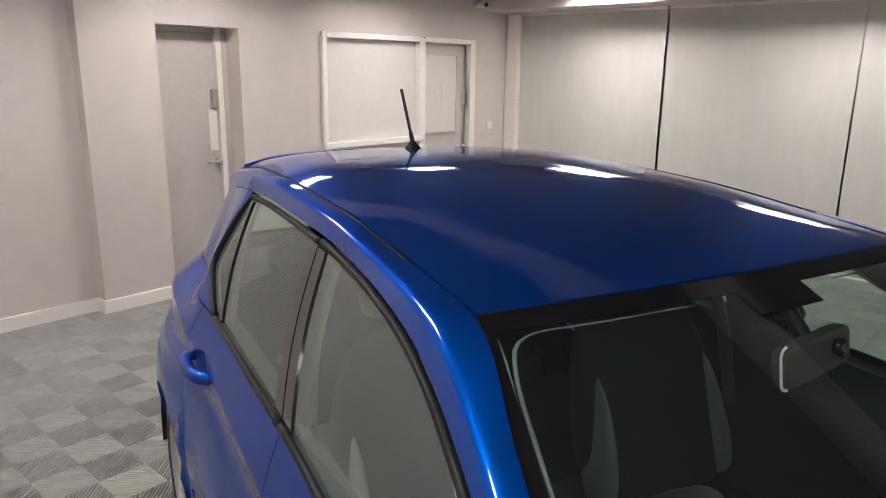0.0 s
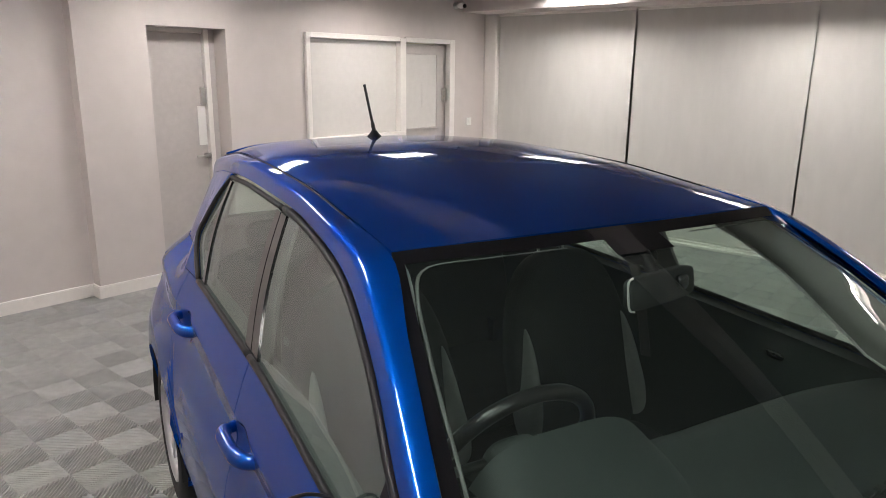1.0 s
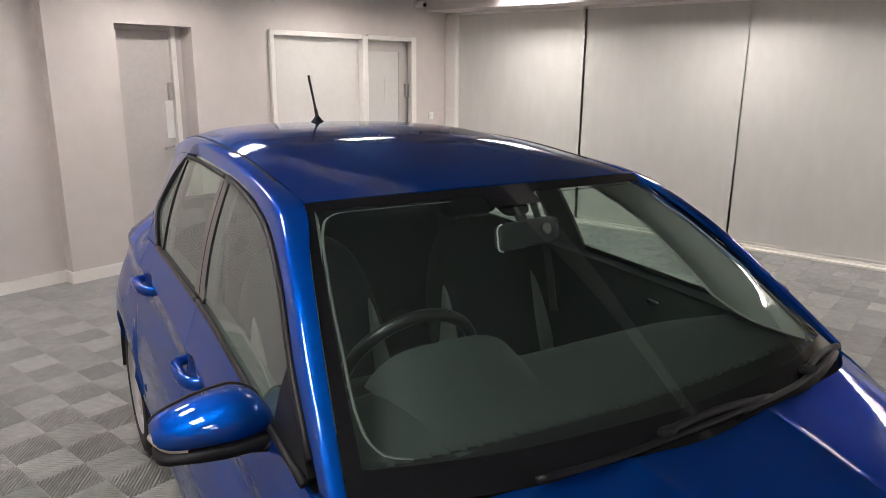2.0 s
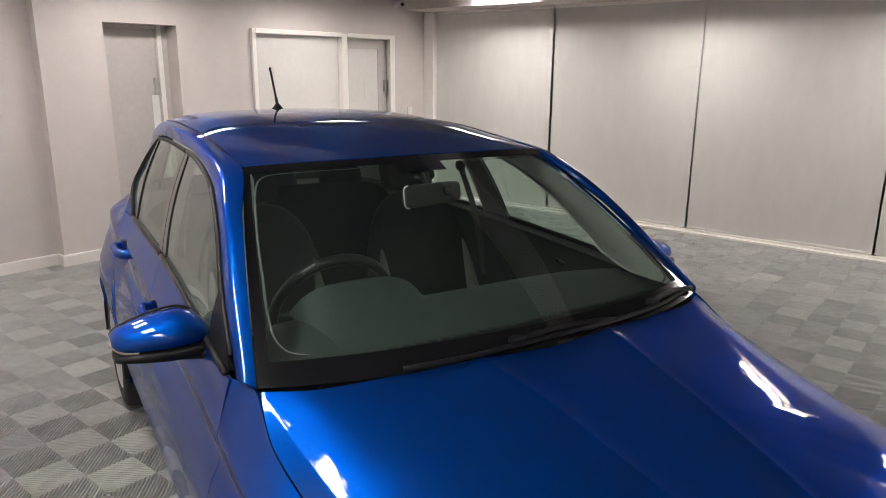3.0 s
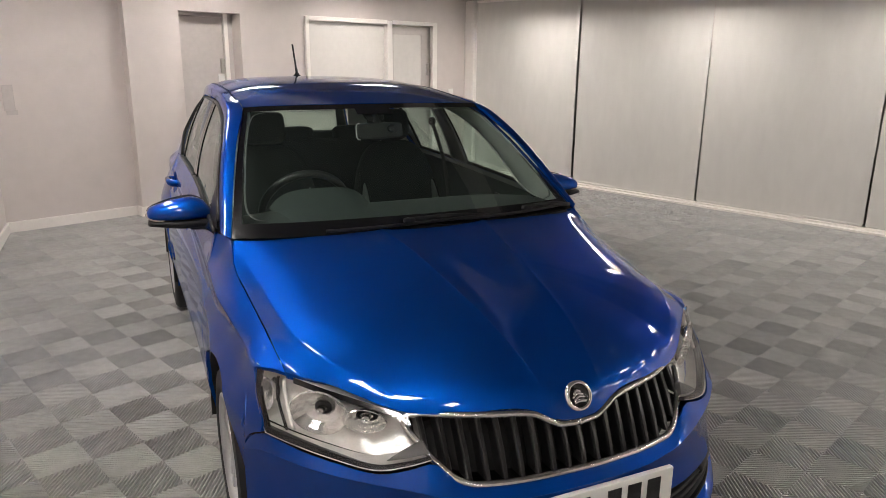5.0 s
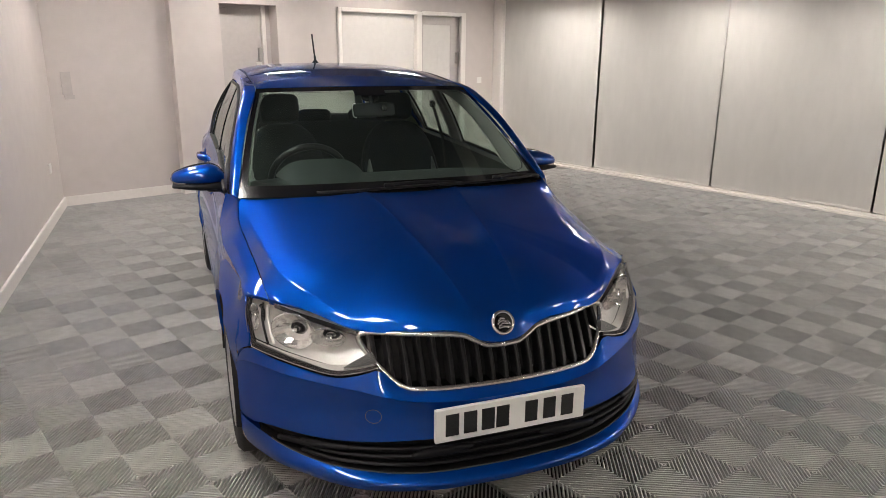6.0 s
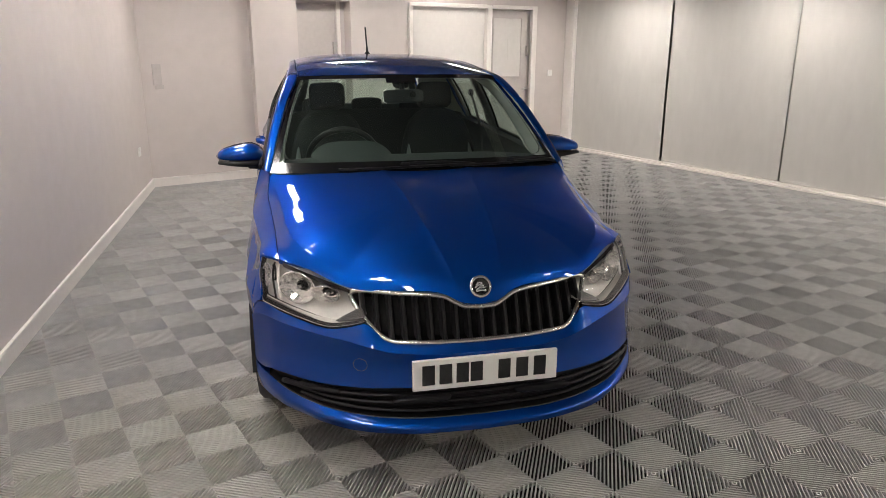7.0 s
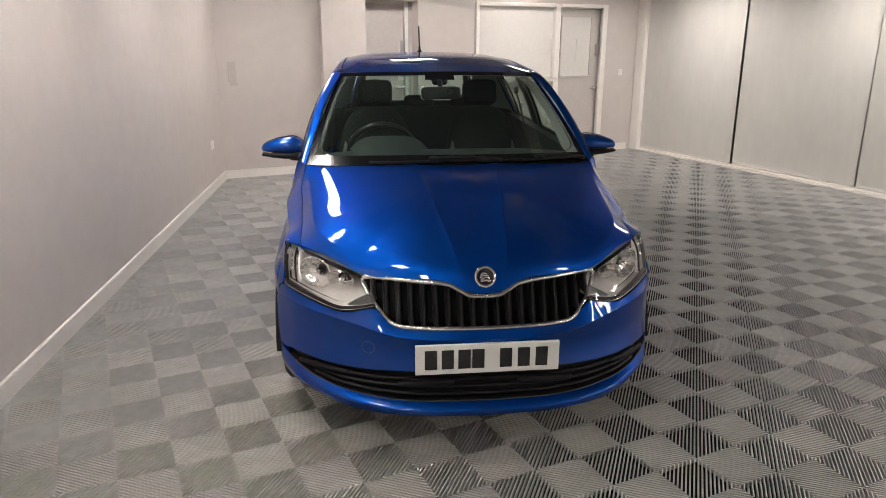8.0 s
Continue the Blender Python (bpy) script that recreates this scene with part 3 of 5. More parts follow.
def piece(f, u0=0.0, u1=1.0, v0=0.0, v1=1.0, off=0.0, centre=(0, 2.0, 0.6)):
    """A stretch of a surface, moved outwards by off."""
    def g(u, v):
        uu, vv = u0 + (u1 - u0) * np.asarray(u, float), v0 + (v1 - v0) * np.asarray(v, float)
        p = f(uu, vv)
        if off:
            e = 0.01
            n = np.cross(f(np.clip(uu + e, 0, 1), vv) - f(np.clip(uu - e, 0, 1), vv), f(uu, np.clip(vv + e, 0, 1)) - f(uu, np.clip(vv - e, 0, 1)))
            n /= np.maximum(np.linalg.norm(n, axis=-1, keepdims=True), 1e-9)
            n *= np.sign((n * (p - np.array(centre))).sum(-1, keepdims=True))
            p = p + n * off
        return p
    return g


# bonnet
BONNET_BASE = loft(
    curve((0, 0.022, 0.654), (0, 0.048, 0.712), (0, 0.12, 0.765), (0, 0.30, 0.835), (0, 0.6, 0.907), (0, 0.85, 0.950), (0, 0.965, 0.963)),
    curve((0.085, 0.031, 0.670), (0.088, 0.058, 0.722), (0.096, 0.13, 0.768), (0.115, 0.30, 0.836), (0.145, 0.6, 0.905), (0.17, 0.85, 0.948), (0.185, 0.972, 0.962)),
    curve((0.125, 0.044, 0.690), (0.128, 0.072, 0.733), (0.136, 0.14, 0.773), (0.155, 0.3, 0.838), (0.19, 0.6, 0.907), (0.215, 0.85, 0.949), (0.23, 0.978, 0.963)),
    curve((0.26, 0.080, 0.699), (0.262, 0.105, 0.737), (0.27, 0.19, 0.787), (0.29, 0.35, 0.838), (0.32, 0.6, 0.892), (0.35, 0.85, 0.934), (0.37, 1.0, 0.957)),
    curve((0.44, 0.163, 0.697), (0.442, 0.19, 0.726), (0.455, 0.27, 0.766), (0.49, 0.42, 0.810), (0.535, 0.65, 0.854), (0.57, 0.87, 0.901), (0.585, 1.04, 0.946)),
    curve((0.565, 0.276, 0.727), (0.568, 0.30, 0.743), (0.582, 0.40, 0.774), (0.605, 0.55, 0.808), (0.635, 0.76, 0.848), (0.655, 0.95, 0.896), (0.655, 1.075, 0.945)),
    curve((0.682, 0.392, 0.752), (0.684, 0.43, 0.759), (0.686, 0.50, 0.770), (0.690, 0.63, 0.790), (0.704, 0.82, 0.835), (0.716, 0.98, 0.882), (0.70, 1.10, 0.945)),
    at=[0, 0.16, 0.24, 0.44, 0.68, 0.86, 1.0], knots=spline)
# the fold that runs beside the seam and turns in over the headlamp: place, rise and width to the edge
FOLD = pchip(np.linspace(0, 1, 9), [(0.694, 1.08, 0.002, 0.025), (0.678, 0.93, 0.010, 0.038), (0.658, 0.74, 0.017, 0.042), (0.648, 0.62, 0.020, 0.046), (0.634, 0.52, 0.022, 0.054),
                                    (0.613, 0.440, 0.024, 0.064), (0.568, 0.345, 0.022, 0.062), (0.510, 0.270, 0.012, 0.050), (0.45, 0.210, 0.0, 0.045)])
FOLDS = FOLD(np.linspace(0, 1, 400))
BROW = pchip([0.03, 0.27, 0.6, 0.75, 0.9, 1.0], [0.080, 0.118, 0.155, 0.170, 0.192, 0.205])


def BONNET(u, v):
    """The bonnet with its fold near the edge and a fine crease from the badge to the windscreen."""
    p = BONNET_BASE(u, v)
    x, y = p[..., 0], p[..., 1]
    d2 = (x[..., None] - FOLDS[:, 0]) ** 2 + (y[..., None] - FOLDS[:, 1]) ** 2
    near = FOLDS[d2.argmin(-1)]
    k = np.clip(d2.argmin(-1), 1, len(FOLDS) - 2)
    run = FOLDS[k + 1] - FOLDS[k - 1]
    out = (x - near[..., 0]) * -run[..., 1] + (y - near[..., 1]) * run[..., 0]
    out = np.where(out > 0, 1.0, -1.0) * np.sqrt(d2.min(-1))
    rise, wide = near[..., 2], near[..., 3]
    soft = np.where(np.abs(out) < 0.0025, (out ** 2 / 0.005 + 0.00125), np.abs(out))
    lift = np.where(out > 0, np.clip(1 - soft / wide, 0, 1), np.exp(-(soft / 0.28) ** 2))
    off = x - BROW(y)
    reach = np.where(off < 0, 0.045, 0.022)
    ridge = 0.0075 * np.exp(-(np.sqrt(off ** 2 + 0.0022 ** 2) - 0.0022) / reach) * np.clip((y - 0.03) / 0.10, 0, 1)
    p[..., 2] += rise * lift + ridge
    return p


sheet("bonnet", both(BONNET), 100, 401, PAINT, car, sides=(1,), flange=0.02, gap=0.0013)

# front wings
SEAM = curve((0.682, 0.392, 0.752), (0.686, 0.50, 0.770), (0.690, 0.63, 0.790), (0.704, 0.82, 0.835), (0.716, 0.98, 0.882), (0.711, 1.04, 0.914), (0.707, 1.10, 0.948), (0.742, 1.168, 0.963))
seam_pts = SEAM(np.linspace(0, 1, 200))
SEAM_W, SEAM_Z = pchip(seam_pts[:, 1], seam_pts[:, 0]), pchip(seam_pts[:, 1], seam_pts[:, 2])
WING_FRONT = pchip([0.25, 0.525, 0.567, 0.588, 0.602, 0.68, 0.75, 0.80], [0.465, 0.465, 0.435, 0.405, 0.377, 0.432, 0.484, 0.488])
DOOR_FRONT = pchip([0.2, 0.35, 0.55, 0.75, 0.85, 0.97], [1.235, 1.225, 1.205, 1.18, 1.168, 1.168])


def wing(u, v):
    """The wing: flank up to its crease, then a nearly flat top that leans up to the bonnet's seam."""
    y = 0.48 * (1 - u) + 1.17 * u
    k = 0.24
    t = np.clip((v - 1 + k) / k, 0, 1)
    for _ in range(40):
        zs = SEAM_Z(np.maximum(y, 0.392))
        lo = arch_z(y, 0.24)
        ahead = np.clip((1.25 - y) / 0.10, 0, 1)
        shoulder = (zs - 0.028) * (1 - ahead) + np.minimum(CREASE(y), zs - 0.012) * ahead
        z = np.where(t > 0, shoulder + (zs - shoulder) * t, lo + (shoulder - lo) * v / (1 - k))
        front = WING_FRONT(np.clip(np.minimum(z, shoulder), 0.25, 0.8)) - 0.094 * t
        y = 0.65 * y + 0.35 * (front * (1 - u) + DOOR_FRONT(z) * u)
    x = flank(y, np.minimum(z, shoulder))
    x = x + (SEAM_W(np.maximum(y, 0.392)) - x) * t
    crown = np.sin(np.pi * t)
    x, z = x + 0.001 * crown, z + (0.001 + 0.003 * (1 - ahead)) * crown
    return np.stack([x, y, z], -1)


sheet("front_wing", wing, 60, 50, PAINT, car, gap=0.0013)

# doors with their windows
DOOR_MID = pchip([0.2, 0.5, 0.8, 1.0, 1.06], [2.15, 2.145, 2.15, 2.183, 2.19])
DOOR_BACK = pchip([0.2, 0.34, 0.5, 0.65, 0.8, 0.95, 1.06], [2.78, 2.80, 2.86, 2.95, 3.03, 3.02, 2.97])
HANDLES = ((2.075, 0.835), (2.86, 0.875))


def dished(panel, y0, z0):
    """A door panel with the finger cup pressed into it behind the handle."""
    def f(u, v):
        p = panel(u, v)
        r = ((p[..., 1] - y0) / 0.062) ** 2 + ((p[..., 2] - z0 + 0.004) / 0.040) ** 2
        p[..., 0] -= 0.026 * np.exp(-r ** 2)
        return p
    return f


fdoor = sheet("front_door", dished(side_panel(DOOR_FRONT, DOOR_MID, 0.275), *HANDLES[0]), 120, 96, PAINT, car)
rdoor = sheet("rear_door", dished(side_panel(DOOR_MID, DOOR_BACK, 0.275), *HANDLES[1]), 110, 96, PAINT, car)
SILL_FRONT, SILL_BACK = pchip([0.1, 0.3], [1.165, 1.19]), pchip([0.1, 0.3], [2.93, 2.91])
sheet("sill", side_panel(SILL_FRONT, SILL_BACK, 0.165, pchip([1, 3], [0.275, 0.275])), 30, 8, PAINT, car)

lean = lambda a, b: (lambda v: a + (b - a) * np.asarray(v, float))
for made, name, f in ((fdoor, "door_glass", glass_panel(lean(1.40, 1.40), lean(2.125, 2.25))),
                      (rdoor, "door_glass", glass_panel(lean(2.245, 2.345), lean(2.785, 2.925))),
                      (rdoor, "quarter_glass", glass_panel(lean(2.815, 2.955), pchip([0, 0.16, 0.31, 0.39, 0.72, 1], [2.86, 2.945, 3.018, 3.033, 3.012, 2.985])))):
    for side, owner in zip((-1, 1), made):
        g = sheet(name, f, 26, 20, GLASS, owner, gap=0, flange=0, sides=(side,))
for made, name, f in ((fdoor, "mirror_sail", glass_panel(lean(1.20, 1.20), lean(1.40, 1.40), off=-0.001)),
                      (fdoor, "pillar_cover", glass_panel(lean(2.125, 2.25), lean(2.182, 2.30), off=0.0)),
                      (rdoor, "pillar_cover", glass_panel(lean(2.188, 2.305), lean(2.245, 2.345), off=0.0)),
                      (rdoor, "window_divider", glass_panel(lean(2.785, 2.925), lean(2.815, 2.955), off=0.001))):
    for side, owner in zip((-1, 1), made):
        sheet(name, f, 8, 20, BLACK if name == "mirror_sail" else GLOSSBLACK, owner, gap=0.001, flange=0.008, sides=(side,))
for side, fo, ro in zip((-1, 1), fdoor, rdoor):
    for owner, y0, y1 in ((fo, 1.20, 2.182), (ro, 2.19, 2.86)):
        ys = np.linspace(y0, y1, 9)
        tube("belt_strip", [(side * (float(house(y, WAIST(y))) + 0.001), y, float(WAIST(y)) + 0.004) for y in ys], 0.009, BLACK, owner, steps=24, around=8)
    ys = np.linspace(1.22, 2.29, 12)
    tube("window_seal", [(side * (float(RAIL_W(y)) + 0.004), y, float(RAIL_Z(y)) - 0.012) for y in ys], 0.0085, BLACK, fo, steps=30)
    ys = np.linspace(2.31, 2.98, 8)
    top = [(side * (float(RAIL_W(y)) + 0.004), y, float(RAIL_Z(y)) - 0.015) for y in ys]
    tail = [(side * (float(house(y, z)) + 0.002), y, z) for y, z in ((3.008, 1.27), (3.024, 1.20), (3.040, 1.142), (3.022, 1.116), (2.95, 1.066), (2.87, 1.022))]
    tube("window_seal", top + tail, 0.008, BLACK, ro, steps=60)
    # handles: a grip over the dished cup
    for owner, (y, z) in zip((fo, ro), HANDLES):
        w = float(flank(y, z))
        tube("handle", [(side * (w + dx), y + dy, z + dz) for dx, dy, dz in ((-0.012, -0.095, 0.004), (0.020, -0.080, 0.006), (0.036, -0.03, 0.008), (0.037, 0.04, 0.008), (0.025, 0.078, 0.006), (-0.010, 0.096, 0.004))],
             [0.020] * 12 + [0.018] * 22 + [0.015] * 6, PAINT, owner, "body-coloured pull handle", around=12, flat=1.0, up=(side, 0, 0))

# roof, side rails and pillars
ROOF = loft(
    curve((0, 1.700, 1.364), (0, 1.95, 1.408), (0, 2.3, 1.442), (0, 2.7, 1.455), (0, 3.05, 1.443), (0, 3.4, 1.408), (0, 3.62, 1.378)),
    curve((0.2, 1.704, 1.363), (0.2, 1.95, 1.405), (0.2, 2.3, 1.439), (0.2, 2.7, 1.452), (0.2, 3.05, 1.440), (0.19, 3.4, 1.404), (0.18, 3.62, 1.374)),
    curve((0.4, 1.716, 1.360), (0.4, 1.95, 1.394), (0.4, 2.3, 1.428), (0.4, 2.7, 1.440), (0.39, 3.05, 1.428), (0.365, 3.4, 1.390), (0.35, 3.62, 1.358)),
    curve((0.538, 1.737, 1.354), (0.534, 1.97, 1.379), (0.528, 2.3, 1.407), (0.522, 2.7, 1.416), (0.50, 3.05, 1.402), (0.465, 3.4, 1.362), (0.445, 3.62, 1.330)),
    at=[0, 0.37, 0.74, 1.0])
sheet("roof", both(ROOF), 40, 49, PAINT, car, sides=(1,), gap=0.002)
EDGE = curve((0.705, 1.105, 0.952), (0.657, 1.31, 1.105), (0.60, 1.53, 1.253), (0.541, 1.737, 1.354), (0.536, 1.97, 1.379), (0.530, 2.3, 1.407), (0.524, 2.7, 1.416), (0.502, 3.05, 1.402), (0.467, 3.4, 1.362), (0.447, 3.62, 1.330))
MIDDLE = curve((0.730, 1.130, 0.963), (0.690, 1.335, 1.113), (0.640, 1.545, 1.252), (0.592, 1.765, 1.348), (0.575, 2.0, 1.376), (0.565, 2.3, 1.396), (0.558, 2.7, 1.402), (0.539, 3.05, 1.386), (0.507, 3.4, 1.343), (0.485, 3.63, 1.305))
OUTER = curve(*[(float(RAIL_W(y)), y, float(RAIL_Z(y)) - 0.002) for y in (1.16, 1.36, 1.56, 1.80, 2.03, 2.27, 2.65, 3.05, 3.4, 3.64)])
RAILS = loft(EDGE, MIDDLE, OUTER, at=[0, 0.5, 1])
sheet("side_rail", RAILS, 60, 12, PAINT, car)

for side in (-1, 1):
    run = [EDGE(np.array(s)) * np.array([side, 1, 1]) for s in np.linspace(0.37, 0.985, 16)]
    tube("roof_moulding", [(p[0] + side * 0.003, p[1], p[2] - 0.0005) for p in run], 0.003, BLACK, car, "black roof moulding", steps=60, flat=0.6)

# rear quarter, tailgate and bumper
QUARTER_BACK = pchip([0.2, 0.5, 0.8, 1.0, 1.1], [3.84, 3.84, 3.84, 3.82, 3.79])
sheet("rear_quarter", side_panel(lambda z: np.where(np.asarray(z) < 0.3, 2.93, DOOR_BACK(z)), QUARTER_BACK, 0.24), 46, 40, PAINT, car)


def c_pillar(u, v):
    lead = pchip([0, 0.16, 0.31, 0.39, 0.72, 1], [2.872, 2.957, 3.030, 3.045, 3.024, 2.997])(v)
    y = lead * (1 - u) + (3.80 - 0.17 * v) * u
    z = WAIST(y) + (RAIL_Z(y) - WAIST(y)) * v
    return np.stack([house(y, z), y, z], -1)


sheet("rear_pillar", c_pillar, 24, 20, PAINT, car)
TAIL = loft(
    curve((0, 3.90, 0.22), (0, 3.945, 0.40), (0, 3.94, 0.58), (0, 3.90, 0.80), (0, 3.86, 0.98)),
    curve((0.45, 3.89, 0.22), (0.45, 3.93, 0.40), (0.45, 3.925, 0.58), (0.45, 3.885, 0.80), (0.45, 3.845, 0.98)),
    curve((0.68, 3.83, 0.22), (0.70, 3.86, 0.40), (0.70, 3.86, 0.58), (0.67, 3.84, 0.80), (0.575, 3.82, 0.98)),
    at=[0, 0.65, 1])
sheet("tailgate", both(piece(TAIL, 0.45, 1.0)), 12, 31, PAINT, car, sides=(1,))
sheet("rear_bumper", both(piece(TAIL, 0.0, 0.45)), 12, 31, PAINT, car, sides=(1,))
BACKLIGHT = loft(curve((0, 3.86, 0.985), (0, 3.76, 1.18), (0, 3.63, 1.365)), curve((0.40, 3.845, 0.985), (0.38, 3.75, 1.17), (0.36, 3.62, 1.345)), curve((0.555, 3.80, 0.985), (0.495, 3.70, 1.16), (0.44, 3.61, 1.325)), at=[0, 0.65, 1])
sheet("rear_window", both(piece(BACKLIGHT, 0.12, 0.92, 0.0, 0.86)), 14, 31, GLASS, car, sides=(1,), gap=0, flange=0)
for nm, f in (("tailgate_frame", piece(BACKLIGHT, 0.0, 0.12)), ("tailgate_frame", piece(BACKLIGHT, 0.92, 1.0))):
    sheet(nm, both(f), 5, 31, PAINT, car, sides=(1,), gap=0)
sheet("tailgate_frame", piece(BACKLIGHT, 0.12, 0.92, 0.86, 1.0), 14, 6, PAINT, car, gap=0)
SPOILER = loft(curve((0, 3.60, 1.386), (0.3, 3.60, 1.372), (0.45, 3.585, 1.345)), curve((0, 3.72, 1.372), (0.3, 3.71, 1.358), (0.43, 3.66, 1.33)), curve((0, 3.73, 1.352), (0.3, 3.72, 1.338), (0.43, 3.67, 1.315)), at=[0, 0.85, 1])
sheet("spoiler", both(lambda u, v: SPOILER(v, u)), 10, 31, PAINT, car, sides=(1,), flange=0.02)
for side in (-1, 1):
    blob("tail_lamp", (side * 0.60, 3.850, 0.81), (0.05, 0.03, 0.08), 0.5, GLOSSBLACK, car, "dark tail lamp", nu=20, nv=12)

# windscreen
SCREENF = loft(
    curve((0, 0.955, 0.962), (0, 1.32, 1.180), (0, 1.697, 1.361)),
    curve((0.37, 0.995, 0.958), (0.345, 1.345, 1.177), (0.31, 1.707, 1.359)),
    curve((0.60, 1.065, 0.952), (0.545, 1.395, 1.168), (0.47, 1.725, 1.356)),
    curve((0.702, 1.110, 0.950), (0.626, 1.425, 1.165), (0.539, 1.736, 1.352)),
    at=[0, 0.5, 0.83, 1])
ws = sheet("windscreen", both(SCREENF), 24, 41, SCREEN, car, sides=(1,), gap=0, flange=0)
for u0, u1, v0, v1, nu, nv in ((0, 0.088, 0, 1, 5, 41), (0.952, 1, 0, 1, 4, 41)):
    sheet("printed_border", both(piece(SCREENF, u0, u1, v0, v1, 0.0012)), nu, nv, GLOSSBLACK, ws, sides=(1,), gap=0, flange=0, label="black printed glass border")
sheet("printed_border", piece(SCREENF, 0.088, 0.952, 0.948, 1.0, 0.0012), 20, 4, GLOSSBLACK, ws, gap=0, flange=0)
sheet("printed_border", both(piece(SCREENF, 0.885, 0.952, 0, 0.12, 0.0035)), 6, 21, GLOSSBLACK, ws, sides=(1,), gap=0, flange=0)
for side in (-1, 1):
    run = [(0.105, 0.80), (0.125, 0.880), (0.18, 0.920), (0.45, 0.932), (0.70, 0.932), (0.86, 0.920), (0.92, 0.885), (0.940, 0.82), (0.943, 0.6), (0.943, 0.27)]
    pts = [piece(SCREENF, 0, 1, 0, 1, -0.002)(np.array([a]), np.array([b]))[0] * np.array([side, 1, 1]) for a, b in run]
    tube("border_fade", [tuple(p) for p in pts], 0.0036, PILLAR, ws, "pale dotted edge of the printed border", steps=60, around=6, flat=0.3)
COWL = loft(curve((0, 0.94, 0.940), (0.37, 0.975, 0.936), (0.60, 1.045, 0.930), (0.70, 1.085, 0.93)), curve((0, 1.02, 0.985), (0.37, 1.05, 0.98), (0.6, 1.12, 0.97), (0.69, 1.15, 0.965)), at=[0, 1])
sheet("cowl", both(lambda u, v: COWL(v, u) - np.array([0, 0, 0.02])), 4, 31, BLACK, car, sides=(1,), gap=0)
for pts in (((-0.40, 0.992, 0.976), (-0.2, 0.975, 0.978), (0.05, 0.975, 0.982), (0.22, 0.990, 0.984)), ((0.12, 0.975, 0.980), (0.35, 1.002, 0.978), (0.55, 1.058, 0.976), (0.66, 1.105, 0.974))):
    wp = tube("wiper_blade", pts, 0.0085, BLACK, car, "black wiper blade", steps=24, flat=0.7)
    a, b = Vector(pts[-1]), Vector(pts[1])
    tube("arm", (tuple(a + Vector((0.02, 0.0, -0.005))), tuple(a.lerp(b, 0.4) + Vector((0, 0.004, 0.012))), tuple(a.lerp(b, 0.75) + Vector((0, 0.0, 0.014)))), 0.009, BLACK, wp, steps=12)
    blob("clip", tuple(a.lerp(b, 0.75) + Vector((0, 0, 0.012))), (0.022, 0.012, 0.010), 0.5, BLACK, wp, nu=12, nv=8)

# front bumper: band above the intake, lip below it
B_TOP = curve((0, -0.022, 0.535), (0.15, -0.014, 0.535), (0.295, 0.018, 0.533), (0.37, 0.045, 0.572), (0.400, 0.055, 0.601), (0.46, 0.077, 0.584), (0.526, 0.108, 0.573), (0.62, 0.20, 0.579), (0.70, 0.296, 0.588), (0.748, 0.366, 0.596), (0.764, 0.400, 0.586), (0.779, 0.431, 0.565), (0.790, 0.461, 0.528))
RIDGE = curve((0, -0.054, 0.508), (0.15, -0.047, 0.508), (0.30, -0.014, 0.510), (0.40, 0.022, 0.528), (0.47, 0.058, 0.543), (0.55, 0.112, 0.551), (0.64, 0.193, 0.556), (0.71, 0.285, 0.556), (0.754, 0.365, 0.55), (0.784, 0.43, 0.53), (0.796, 0.464, 0.51))
UNDER_RIDGE = lambda t: RIDGE(t) + np.array([0, 0.0015, -0.001])
BAND = curve((0, -0.045, 0.45), (0.15, -0.038, 0.45), (0.30, -0.006, 0.45), (0.40, 0.030, 0.455), (0.47, 0.065, 0.46), (0.55, 0.12, 0.46), (0.64, 0.20, 0.46), (0.71, 0.29, 0.46), (0.752, 0.37, 0.46), (0.782, 0.43, 0.455), (0.795, 0.462, 0.45))
INTAKE_TOP = curve((0, -0.052, 0.381), (0.2, -0.042, 0.381), (0.35, -0.008, 0.378), (0.45, 0.035, 0.372), (0.54, 0.085, 0.371), (0.62, 0.155, 0.367), (0.69, 0.24, 0.360), (0.735, 0.315, 0.347), (0.762, 0.37, 0.332), (0.785, 0.425, 0.33), (0.795, 0.46, 0.335))
B_MID = lambda t: BAND(t) + (1 - np.asarray(t, float))[..., None] * np.array([0, 0.005, 0])
I_TOP = lambda t: INTAKE_TOP(t) + (1 - np.asarray(t, float))[..., None] * np.array([0, 0.014, 0])
I_BOT = curve((0, -0.050, 0.268), (0.2, -0.040, 0.268), (0.35, -0.008, 0.270), (0.45, 0.035, 0.275), (0.54, 0.085, 0.283), (0.62, 0.155, 0.294), (0.69, 0.24, 0.306), (0.735, 0.315, 0.316), (0.762, 0.37, 0.319), (0.785, 0.425, 0.324), (0.795, 0.46, 0.329))
LIP_M = curve((0, -0.092, 0.247), (0.2, -0.081, 0.247), (0.35, -0.048, 0.248), (0.46, 0.000, 0.250), (0.55, 0.058, 0.254), (0.63, 0.135, 0.260), (0.70, 0.225, 0.266), (0.742, 0.31, 0.272), (0.766, 0.37, 0.273), (0.786, 0.425, 0.274), (0.795, 0.46, 0.275))
LIP = curve((0, -0.084, 0.224), (0.2, -0.073, 0.224), (0.35, -0.040, 0.224), (0.46, 0.008, 0.224), (0.54, 0.070, 0.224), (0.62, 0.155, 0.225), (0.69, 0.24, 0.226), (0.732, 0.315, 0.226), (0.757, 0.37, 0.225), (0.778, 0.425, 0.224), (0.786, 0.46, 0.222))
bumper = sheet("front_bumper", both(lambda u, v: loft(B_TOP, RIDGE, at=[0, 1])(v, u)), 9, 81, PAINT, car, sides=(1,), gap=0, flange=0.006)
